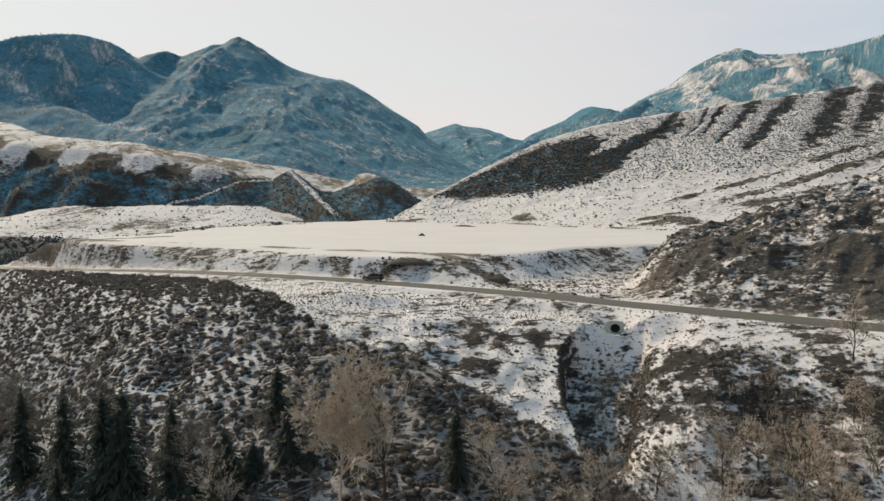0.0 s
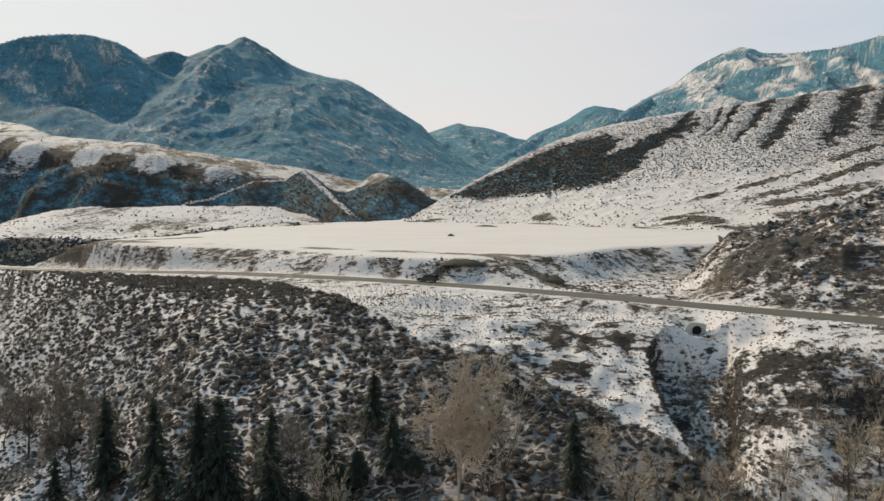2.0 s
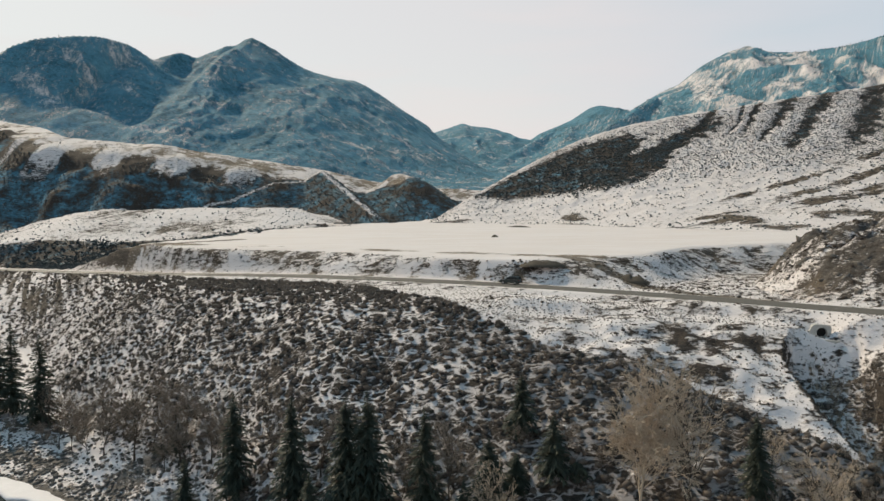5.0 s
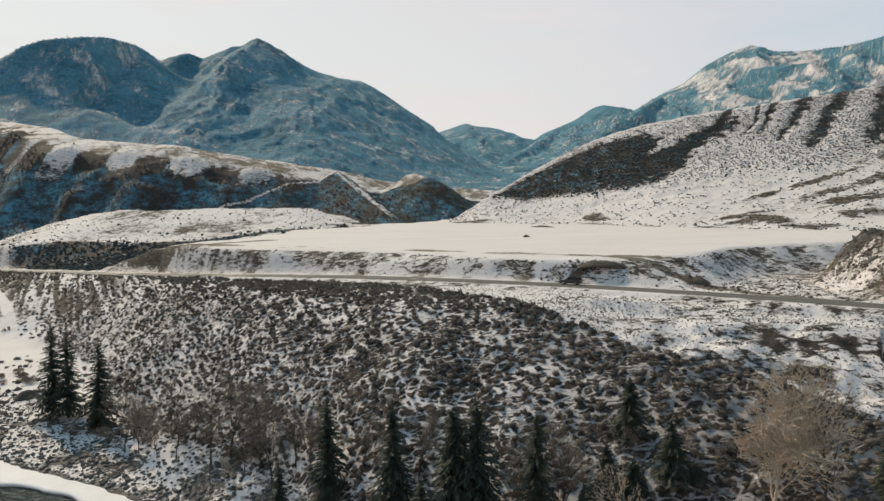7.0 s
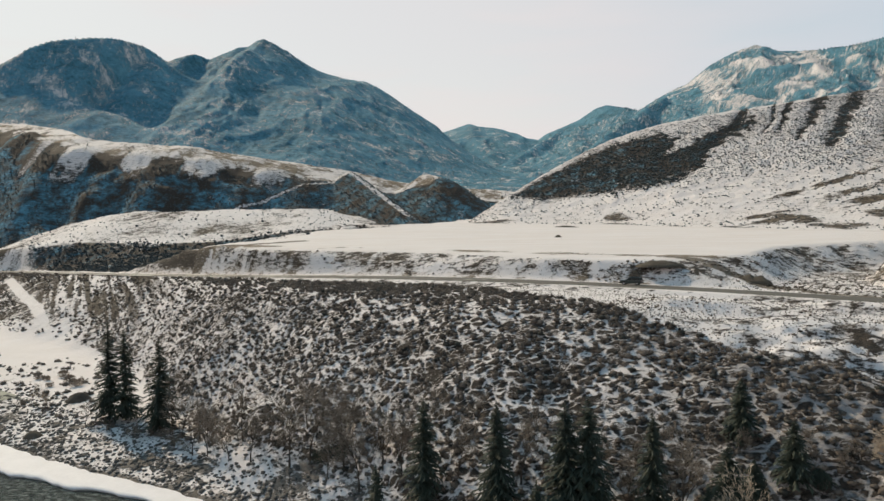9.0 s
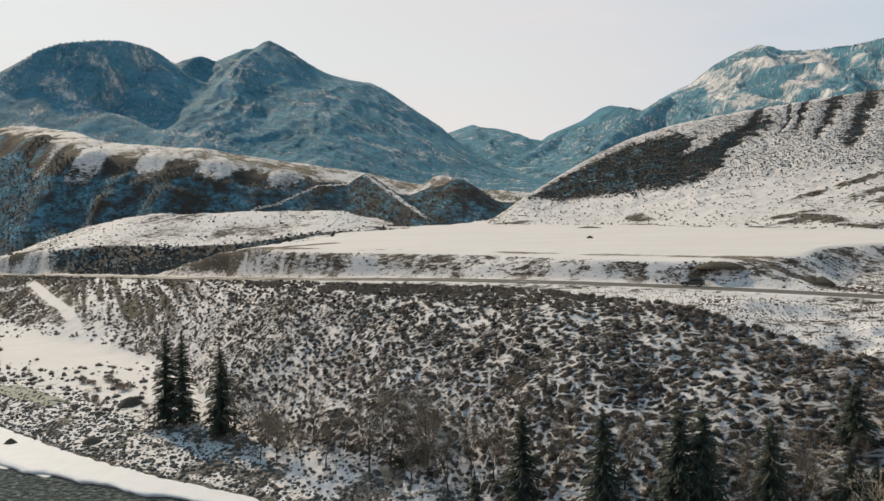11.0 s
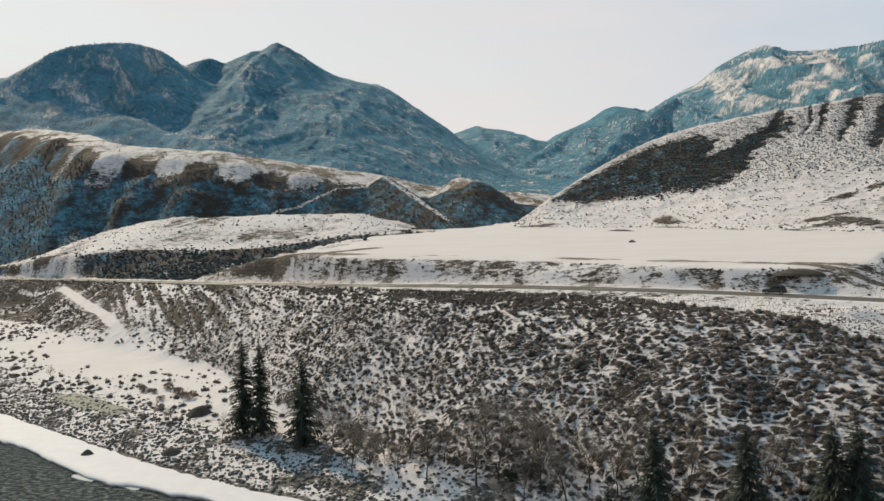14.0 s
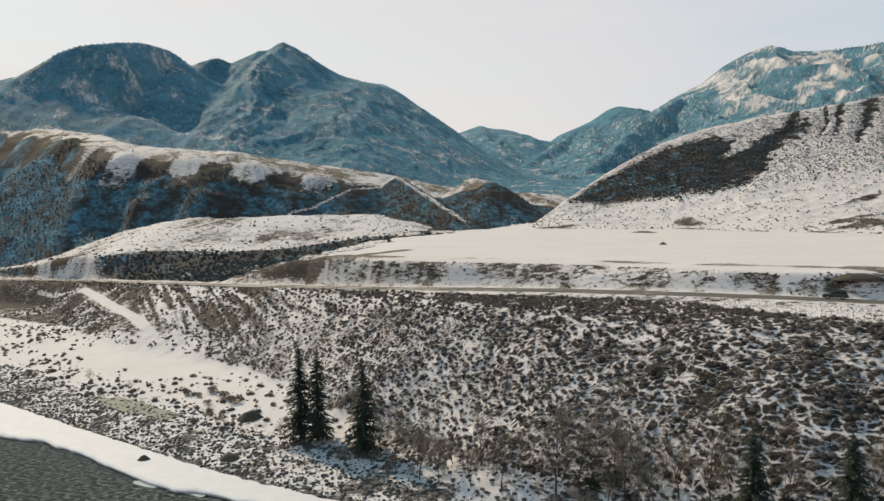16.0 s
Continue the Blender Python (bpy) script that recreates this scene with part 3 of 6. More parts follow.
def cover_of(x, y, z, k):
    """How much snow, shrub, straw, dirt, rock and haze-tinted wood lies on each spot, and how coarse its patches are.
    """
    n1, n2 = k["n1"], k["n2"]
    one = np.ones_like(x)
    snow, shrub, grass, dirt, rock, hazed_wood, coarse = 0.74 * one, 0.15 * one, 0.4 * one, 0 * one, 0 * one, 0 * one, 0 * one

    def lay(mask, **to):
        nonlocal snow, shrub, grass, dirt, rock, hazed_wood, coarse
        mix_to = lambda a, v: a + (v - a) * mask
        snow, shrub, grass = mix_to(snow, to.get("snow", snow)), mix_to(shrub, to.get("shrub", shrub)), mix_to(grass, to.get("grass", grass))
        dirt, rock, hazed_wood, coarse = mix_to(dirt, to.get("dirt", dirt)), mix_to(rock, to.get("rock", rock)), mix_to(hazed_wood, to.get("hazed_wood", hazed_wood)), mix_to(coarse, to.get("coarse", coarse))

    near = y < k["ry"]
    d = k["d"]
    # flood plain
    lay(near * step(8, 22, d), snow=0.81 + 0.2 * n1 + 0.2 * n2 + 0.10 * step(-165, -210, x), grass=0.5, shrub=0.3)
    lay(near * step(24, 10, d + 5 * n2) * step(-4, 2, d), snow=0.565 + 0.3 * n2, rock=0.95, shrub=0.3)
    lay(near * step(1, -2, d), snow=0.1, rock=1.0)
    # the brushy slope, the open snowy slope beside it, and the one beyond the gully
    dark = np.maximum(k["slope"], k["brush"] * step(8, 12, z)) * near
    lay(dark, snow=0.375 + 0.16 * n1 + 0.10 * n2 + 0.07 * step(-60, -120, x) - 0.03 * step(-40, -12, x), shrub=0.78, grass=0.35)
    lay(dark * step(-140, -180, x), snow=0.48 + 0.25 * n1 + 0.2 * n2, shrub=0.70, grass=0.5)
    # the brown bank under the road, with snow in its slanting runnels
    runnel = fbm(x + 1.1 * (y - k["ry"]), 0.25 * (y - k["ry"]), 5.0, 3, 41)
    lay(dark * step(-100, -125, x) * step(-275, -250, x) * step(44, 30, k["ry"] - y + 0.12 * (x + 180) + 8 * n1), snow=0.49 + 0.60 * runnel + 0.1 * n2, shrub=0.5, grass=0.45, dirt=0.1)
    # dense brush cover, kept dark to stand for this end's shade as well
    lay(dark * step(-255, -275, x), snow=0.40 + 0.25 * n1, shrub=0.9)
    gravel = near * step(-42, -55, x) * step(-122, -112, x) * step(7.6, 6.0, z + 1.2 * n2 + 0.6 * n1) * step(1, 4, d)
    lay(gravel, snow=0.545 + 0.3 * n2, rock=0.95, shrub=0.3, grass=0.3)
    rim = x - lin(y, 40, 40, 60, 27, 72, 20, 78.5, 14.5, 85, 8.5, 89, 4.5, 93, 0, 98, -7.5, 104, -16, 112, -23, 122, -30, w=2)
    side = dark * step(-1.0, 1.0, rim + n2) * step(4, 0, x - k["gx"])
    lay(side, snow=0.605 + 0.24 * n2 + 0.1 * n1 + 0.26 * k["n3"], shrub=0.65, grass=0.3)
    lay(dark * step(0, 3, x - k["gx"]), snow=0.465 + 0.12 * n1 + 0.20 * n2 + 0.22 * k["n3"] + 0.17 * np.exp(-((x - 25.5 - 0.2 * (76 - y)) / 4.0) ** 2) * step(84, 78, y) + (0.015 + 0.15 * k["n3"]) * step(25, 28, x) * step(82, 86, y) + 0.12 * np.exp(-((x - 45) / 2.2) ** 2) - 0.3 * k["hollow"], shrub=0.78, grass=0.2)
    lay(near * step(0, 1.5, k["g_l"]) * step(0, 2, k["g_r"]) * step(68, 73, y) * step(105, 99, y), snow=0.53 + 0.35 * n2 + 0.2 * k["n3"] - 0.10 * step(88, 93, y), shrub=0.7)
    lay(near * step(-1.2, -0.5, k["g_l"]) * step(0.6, 0.1, k["g_l"]) * step(68, 73, y) * step(104, 100, y), snow=0.3, shrub=0.8)
    lay(near * step(-2.6, -1.2, k["g_r"] + n2) * step(1.6, 0.2, k["g_r"]) * step(78, 84, y) * step(104, 100, y), snow=0.35 + 0.3 * n2, shrub=0.8)
    lay(near * step(-1, 1, k["g_l"]) * step(-1, 1, k["g_r"]) * step(96, 98, y + n2) * step(104, 101.5, y + n2), snow=0.45 + 0.3 * n2, shrub=0.7, grass=0.4)
    lay(near * k["bared"], snow=0.42 + 0.2 * n2 + 0.3 * k["n3"], grass=0.1, shrub=0.75)
    tilted = y + 0.25 * (x - 9)
    slip = near * np.exp(-((x - 9.0) / 7.5) ** 4) * step(106, 104.6, tilted + 1.2 * n2) * step(100, 102, tilted + 1.5 * n2) * (x < k["gx"] - 4)
    lay(slip, snow=0.40 + 0.15 * n2 + 0.35 * k["n3"], shrub=0.75, grass=0.1)
    lay(near * step(-24, -14, x) * step(7.0, 8.5, k["ry"] - y) * step(13.5, 10.5, k["ry"] - y + 1.5 * n2), snow=0.40 + 0.3 * n2, shrub=0.45, grass=0.6)
    lay(near * step(3, 0.5, k["fall"]) * step(8, 14, z) * (1 - k["brush"]), snow=0.60 + 0.16 * n1 + 0.22 * n2 + 0.18 * k["n3"], shrub=0.5, grass=0.4)
    # behind the road
    back = (~near) * 1.0
    lay(back, snow=0.55 + 0.3 * n1 + 0.2 * n2, shrub=0.5 + 0.3 * n1, grass=0.6)
    lay(k["scarp"] * back, snow=0.54 + 0.2 * n1 + 0.25 * n2 + 0.2 * k["n3"], grass=0.5, shrub=0.55)
    lay(back * step(-75, -130, x) * (1 - k["scarp"]), snow=0.51 + 0.3 * n1, shrub=0.6, coarse=0.1)
    lay(k["field"] * back, snow=0.95 - 0.60 * np.exp(-((y - 178 + 0.6 * (x + 10)) / 8) ** 2) * step(-0.2, 0.4, n1 + 0.2), shrub=0.0, grass=0.9)
    lay(k["bank"] * back, snow=0.63 + 0.35 * n1 + 0.15 * n2, shrub=0.5, grass=0.4, coarse=0.0)
    # scrub strip before the bank: its wood share is a painted haze tint
    lay(np.clip(k["bank"] * (1 - k["bank"]) * 6, 0, 1) * back, snow=0.36 + 0.35 * n1, shrub=1.0, hazed_wood=0.35, coarse=0.1)
    lay(back * step(-140, -165, x) * step(8, 14, y - k["ry"]) * step(-4, -12, y - k["be"] + 8 * n1) * (1 - k["scarp"]), snow=0.30 + 0.30 * n1 + 0.15 * n2, shrub=1.0, hazed_wood=0.35, grass=0.0, coarse=0.0)
    lay(k["knoll"] * back, snow=0.465 + 0.25 * n1 + 0.25 * n2, rock=0.8, shrub=0.5, grass=0.35)
    lay(step(8.5, 6.0, np.abs(y - k["ry"])), snow=0.60 + 0.2 * n2, shrub=0, grass=0.5, dirt=0.4, rock=0)
    def along(w, *pts):
        return step(w, 0.6 * w, off_line(x, y, *pts) + 0.5 * n2)

    # cart tracks: up to the field, down to the river, along the bank, and the cut ramp
    lay(along(2.6, (29, 125), (22, 136), (10, 157), (-3, 170)), snow=0.35, dirt=0.85, shrub=0)
    flat_up = y - 302 + 0.78 * (x + 274)
    lay(near * step(-222, -240, x + 4 * n2) * step(14, 26, flat_up + 6 * n1) * step(-400, -380, x), snow=0.40 + 0.25 * n1 + 0.2 * n2, shrub=0.85)
    lay(along(1.9, *LOW_TRACK), snow=1.0, shrub=0)
    lay(along(0.9, (-292, 379), (-312, 396), (-340, 420)), snow=0.9, shrub=0)
    lay(near * np.exp(-((x + 203) / 30) ** 2 - ((y - 246 + 0.7 * (x + 203)) / 13) ** 2), snow=1.0, shrub=0)
    lay(along(2.6, (-181, 299), (-160.5, 273.5), (-145, 259)), snow=0.26, dirt=0.3, shrub=0.8)
    lay(along(4.5, (-145, 259), (-128, 253), (-113, 282)), snow=0.36, dirt=0.4, shrub=0.5)
    # hills
    f, sc, am = k["face"], k["scal"], k["amp"]
    left = k["left"] * 1.0
    # the wood cover tints the hill's scrub blue, as haze and shade do
    lay(left, snow=0.22 + 0.28 * n1 + 0.2 * n2, shrub=1.0, grass=0.0, hazed_wood=0.46 + 0.25 * n1, coarse=0.0)
    # cover made darker here to stand for shade on the hill's left end
    lay(left * step(-345, -385, x), snow=0.20 + 0.25 * n1 + 0.2 * n2, hazed_wood=0.54 + 0.25 * n1)
    lay(left * step(0.96, 1.06, f), snow=0.525 + 0.35 * n1 + 0.3 * n2 + 0.04 * step(-320, -360, x), shrub=0.35, hazed_wood=0, grass=1.0, coarse=0.0)
    lay(left * am * step(-425, -398, x) * step(-0.2, 0.3, sc) * step(0.60, 0.92, f + 0.2 * n2 + 0.1 * sc) * step(1.35, 1.1, f), snow=0.60, shrub=0.5, hazed_wood=0, coarse=0.0)
    lay(left * am * step(0.0, -0.45, sc) * step(0.7, 0.8, f) * step(1.30, 1.08, f + 0.2 * n2), snow=0.22, shrub=1.0, hazed_wood=0.2, grass=0, coarse=0.0)
    lay(left * step(5, 2, np.abs((x + 135) * 0.87 + (y - 612) * 0.497)) * step(500, 520, y), snow=0.6, shrub=0.4, coarse=0.1)
    lay((1 - near) * along(1.9, (-375, 476), (-356, 469), (-294, 457), (-255, 512), (-230, 526), (-202, 560), (-174, 590), (-142, 608)), snow=0.62, shrub=0.4, hazed_wood=0, coarse=0)
    lay((1 - near) * along(3.2, (-352, 460), (-340, 452), (-325, 446)), snow=0.3, shrub=0.3, grass=0.2, hazed_wood=0)
    t, rib, rb = k["t"], k["rib"], k["ribbed"]
    right = k["right"] * 1.0
    lay(right, snow=0.70 + 0.15 * n1 - 0.07 * step(0.48, 0.60, t), shrub=0.7, grass=0.6, coarse=0.0)
    lay(right * step(0.33, 0.2, t + 0.1 * n2) * step(0.0, 0.3, n1), snow=0.40, shrub=0.5, grass=0.9, coarse=0.3)
    streak = np.maximum(np.maximum(along(5, (60, 372), (118, 365), (190, 391), (268, 431), (340, 480)), along(7, (85, 345), (130, 357), (197, 373), (290, 410))), along(4, (120, 388), (180, 408), (250, 446), (330, 490)))
    lay(right * streak * step(-0.40, 0.05, n1 + 0.4 * n2), snow=0.36 + 0.35 * n2, shrub=0.5, grass=0.8, coarse=0.0)
    # dark cover for the scrub and for the flank's own shade
    patch = scrub_patch(x, k)
    lay(right * patch, snow=0.25 + 0.25 * n2 + 0.10 * k["n3"], shrub=1.0, hazed_wood=0.36, coarse=0.0)
    # the ribs' soft shade is coloured in along with their scrub
    lay(right * rb * step(-0.25, -0.85, rib + 0.5 * n2 + 0.3 * k["n3"]), snow=0.34 + 0.2 * n2, shrub=1.0, hazed_wood=0.3, coarse=0.05)
    far = k["far"] * 1.0
    # the added snow along the front ridge paints its lit crest
    lay(far * k["isl"], snow=0.345 + 0.2 * n1 + 0.15 * n2 + 0.13 * k["n3"] + 0.12 * (k["er"] - 0.5) + 0.10 * np.exp(-(off_line(x, y, (-640, 905), (-330, 795)) / 16) ** 2), hazed_wood=1.0, rock=0.3, grass=0, shrub=0.1, coarse=0.22)
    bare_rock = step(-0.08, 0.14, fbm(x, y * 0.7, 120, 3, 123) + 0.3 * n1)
    # teal patches paint haze and shaded slopes between the pale rock
    lay(far * (1 - k["isl"]), snow=0.38 + 0.15 * n1 + 0.3 * k["n3"], hazed_wood=0.80, rock=1.0, grass=0, shrub=0.1, coarse=0.15)
    lay(far * (1 - k["isl"]) * bare_rock * step(480, 620, x), snow=0.50 + 0.25 * n1 + 0.15 * n2 + 0.25 * (k["crag"] - 0.5), hazed_wood=0.62, coarse=0.10)
    lay(far * (1 - k["isl"]) * step(560, 420, x) * step(1900, 2000, y), snow=0.22 + 0.2 * n1, hazed_wood=0.95, rock=0.3)
    netted = dark * step(0.5, -0.5, rim) * step(-170, -140, x) * (1 - gravel) * (1 - 0.55 * step(-40, -12, x))
    a = np.stack([snow, shrub, grass, np.clip(netted, 0, 1)], 1)
    b = np.stack([dirt, rock, hazed_wood, coarse], 1)
    return np.clip(a, 0, 1), np.clip(b, 0, 1)


def lay_ground():
    ys = [-3500, -2000, -1200, -700, -400, -200, -100, -50, -20, 0, 15, 28, 38, 46, 52, 56]
    while ys[-1] < 160:
        ys.append(ys[-1] + 0.45)
    while ys[-1] < 265:
        ys.append(ys[-1] + 0.62)
    while ys[-1] < 2450:
        ys.append(ys[-1] * 1.0049)
    ys += [2520, 2650, 2850, 3100, 3400, 3800, 4300, 4900]
    us = np.linspace(-1, 1, 760)
    out = np.array([1.06, 1.15, 1.3, 1.5, 1.8, 2.2, 2.8, 3.6, 5, 7, 10, 15, 24, 40])
    us = np.concatenate([-out[::-1], us, out])
    ys = np.array(ys)
    half = 66 + 0.70 * np.clip(ys, 40, 3000)
    x = (-50 + half[:, None] * us[None, :]).ravel()
    x = np.clip(x, -4600, 4600)
    y = np.repeat(ys, len(us))
    z, k = land(x, y)
    a, b = cover_of(x, y, z, k)
    rows, cols = len(ys), len(us)
    me = bpy.data.meshes.new("ground")
    me.vertices.add(rows * cols)
    me.vertices.foreach_set("co", np.stack([x, y, z], 1).astype(np.float32).ravel())
    i = (np.arange(rows - 1)[:, None] * cols + np.arange(cols - 1)[None, :]).ravel()
    quads = np.stack([i, i + 1, i + cols + 1, i + cols], 1).astype(np.int32)
    me.loops.add(quads.size)
    me.loops.foreach_set("vertex_index", quads.ravel())
    me.polygons.add(len(quads))
    me.polygons.foreach_set("loop_start", np.arange(0, quads.size, 4, dtype=np.int32))
    me.polygons.foreach_set("use_smooth", np.ones(len(quads), bool))
    me.update()
    for name, data in (("cover", a), ("stone", b)):
        at = me.attributes.new(name, "FLOAT_COLOR", "POINT")
        at.data.foreach_set("color", data.astype(np.float32).ravel())
    me.materials.append(GROUND)
    ob = new("ground", me)
    return tagged(ob, "snow-dusted valley floor, slopes and mountains of soil, rock and dry brush", "ground", kind="structure")


lay_ground()


def strip(name, xs, side, lift, material):
    """A band along the road: side holds its two edges in metres from the middle line."""
    me = bpy.data.meshes.new(name)
    pts, faces = [], []
    cut = np.linspace(side[0], side[1], 7)
    for x in xs:
        e = 0.5
        ty = float(road_y(np.array([x + e]))[0] - road_y(np.array([x - e]))[0])
        nx, ny = -ty, 1.0
        ln = math.hypot(nx, ny)
        for s in cut:
            edge = 1 - 2 * abs((s - side[0]) / (side[1] - side[0]) - 0.5)
            pts.append((x + nx / ln * s, float(road_y(np.array([x]))[0]) + ny / ln * s, float(road_z(np.array([x]))[0]) + lift * min(1, 3 * edge) - 0.05))
    n = len(cut)
    for i in range(len(xs) - 1):
        for j in range(n - 1):
            faces.append((i * n + j, (i + 1) * n + j, (i + 1) * n + j + 1, i * n + j + 1))
    me.from_pydata(pts, [], faces)
    me.polygons.foreach_set("use_smooth", np.ones(len(faces), bool))
    me.materials.append(material)
    return new(name, me)


tagged(strip("road", list(np.arange(-470, 128, 2.0)), (-6.2, 4.2), 0.16, ASPHALT), "narrow worn grey asphalt road with snowy verges", "road", kind="structure")


# ---- small matter of the land: brush, tufts, stones ----
NEEDLES = plain("spruce_needles", (0.046, 0.058, 0.040), 0.75, vary=0.45, size=1.5)
BARK = plain("bark", (0.075, 0.058, 0.045), 0.9, vary=0.35, size=0.6, relief=0.02)
TWIG_DARK = plain("dark_twigs", (0.094, 0.073, 0.058), 0.9, vary=0.5, size=4.0)
TWIG_BUSH = plain("greyish_brush_twigs", (0.155, 0.125, 0.102), 0.9, vary=0.5, size=7.0)
TWIG_BLACK = plain("blackish_twigs", (0.046, 0.045, 0.038), 0.9, vary=0.4, size=4.0)
TWIG_TAN = plain("tan_twigs", (0.57, 0.465, 0.36), 0.9, vary=0.35, size=3.0)
TWIG_BROWN = plain("brown_bare_twigs", (0.28, 0.228, 0.184), 0.9, vary=0.4, size=3.0)
STRAW = plain("dry_grass", (0.20, 0.16, 0.115), 0.9, vary=0.4, size=4.0)
STONE = plain("river_stone", (0.11, 0.103, 0.094), 0.85, vary=0.5, size=1.2, relief=0.03)
ROCK = plain("knoll_rock", (0.20, 0.18, 0.155), 0.9, vary=0.55, size=2.0, relief=0.12)
# scrub of the farther hills: its blue lean is distance haze in the colour
SCRUB_HAZED = plain("hazed_scrub", (0.046, 0.064, 0.071), 0.9, vary=0.4, size=14.0)
HILL_SCRUB = plain("hill_scrub", (0.066, 0.080, 0.084), 0.9, vary=0.45, size=10.0)
HEATH = plain("dark_heath", (0.038, 0.054, 0.060), 0.9, vary=0.5, size=9.0)
# mountain spruces, coloured pale teal for the haze before them
SPRUCE_HAZED = plain("hazed_spruce", (0.075, 0.135, 0.150), 0.85, vary=0.4, size=20.0)


def blob(rng, squash=0.7, rough=0.25):
    """A rough lump on twenty faces, radius about 1, resting on z = 0."""
    bm = bmesh.new()
    bmesh.ops.create_icosphere(bm, subdivisions=1, radius=1.0)
    v = np.array([p.co for p in bm.verts])
    f = [[q.index for q in p.verts] for p in bm.faces]
    bm.free()
    v = v * (1 + rough * rng.uniform(-1, 1, (len(v), 1))) * [1, 1, squash]
    v[:, 2] += squash * 0.55
    return v, f


def bush(rng, spikes=34):
    """A twiggy dome: a small dark heart and short fine blades that stand out of it."""
    v, f = blob(rng, 0.62, 0.35)
    v = v * 0.66
    v, f = list(map(tuple, v)), list(f)
    for _ in range(spikes):
        a, e = rng.uniform(0, 2 * math.pi), rng.uniform(0.1, 1.45)
        d = np.array([math.cos(a) * math.cos(e), math.sin(a) * math.cos(e), 0.75 * math.sin(e)])
        tip = d * rng.uniform(0.72, 1.10) + rng.normal(size=3) * 0.10 + [0, 0, 0.22]
        s = np.cross(d, rng.normal(size=3))
        s = s / np.linalg.norm(s) * rng.uniform(0.05, 0.09)
        i = len(v)
        v += [tuple(d * 0.45 - s), tuple(d * 0.45 + s), tuple(tip)]
        f.append([i, i + 1, i + 2])
    return np.array(v), f


def crag(rng):
    """A broken block of rock with flat tilted faces."""
    v = np.array([(i, j, k) for i in (-1, 1) for j in (-1, 1) for k in (-0.6, 0.7)], float) * rng.uniform(0.45, 1.15, (8, 3))
    v[:, 0] *= rng.uniform(1.0, 1.7)
    v[:, 2] += 0.5 * v[:, 0] * rng.uniform(-1, 1)
    quads = ((0, 1, 3, 2), (4, 6, 7, 5), (0, 4, 5, 1), (2, 3, 7, 6), (1, 5, 7, 3), (0, 2, 6, 4))
    return v, [t for a, b, c, d in quads for t in ([a, b, c], [a, c, d])]


def lump(rng):
    """A far bush: eight ragged faces."""
    v = np.array([(1, 0, 0), (0, 1, 0), (-1, 0, 0), (0, -1, 0), (0, 0, 1), (0, 0, -0.4)], float) * rng.uniform(0.7, 1.25, (6, 1)) + rng.uniform(-0.15, 0.15, (6, 3))
    v[:, 2] += 0.3
    return v, [[0, 1, 4], [1, 2, 4], [2, 3, 4], [3, 0, 4], [1, 0, 5], [2, 1, 5], [3, 2, 5], [0, 3, 5]]


def tuft(rng):
    v, f = [], []
    for k in range(5):
        a = rng.uniform(0, 6.28)
        o = rng.uniform(-0.2, 0.2, 2)
        s = np.array([-math.sin(a), math.cos(a)]) * 0.16
        l = rng.uniform(-0.5, 0.5, 2)
        i = len(v)
        v += [(o[0] - s[0], o[1] - s[1], -0.1), (o[0] + s[0], o[1] + s[1], -0.1), (o[0] + l[0], o[1] + l[1], rng.uniform(0.7, 1.1))]
        f.append([i, i + 1, i + 2])
    return np.array(v), f


def switch(rng):
    """A loose bundle of fine upright twigs, about 1 high."""
    v, f = [], []
    for k in range(20):
        a, lean = rng.uniform(0, 6.28), rng.uniform(0.05, 0.5)
        o = rng.uniform(-0.12, 0.12, 2)
        s = np.array([-math.sin(a), math.cos(a)]) * rng.uniform(0.008, 0.02)
        if k % 2:
            s = np.array([s[1], -s[0]])
        h = rng.uniform(0.5, 1.1)
        i = len(v)
        v += [(o[0] - s[0], o[1] - s[1], -0.1), (o[0] + s[0], o[1] + s[1], -0.1), (o[0] + lean * math.cos(a), o[1] + lean * math.sin(a), h)]
        f.append([i, i + 1, i + 2])
    return np.array(v), f


def small_tree(rng):
    """A far tree: ragged layered cone."""
    v, f = [], []
    for k in range(4):
        z0, z1, r = 0.08 + 0.2 * k, 0.5 + 0.18 * k, 0.24 * (1 - 0.22 * k)
        i = len(v)
        n = 5
        for j in range(n):
            a = 6.283 * j / n + k
            q = r * rng.uniform(0.7, 1.3)
            v.append((q * math.cos(a), q * math.sin(a), z0 + rng.uniform(-0.05, 0.05)))
        v.append((rng.uniform(-0.02, 0.02), rng.uniform(-0.02, 0.02), z1))
        f += [[i + j, i + (j + 1) % n, i + n] for j in range(n)]
    return np.array(v), f


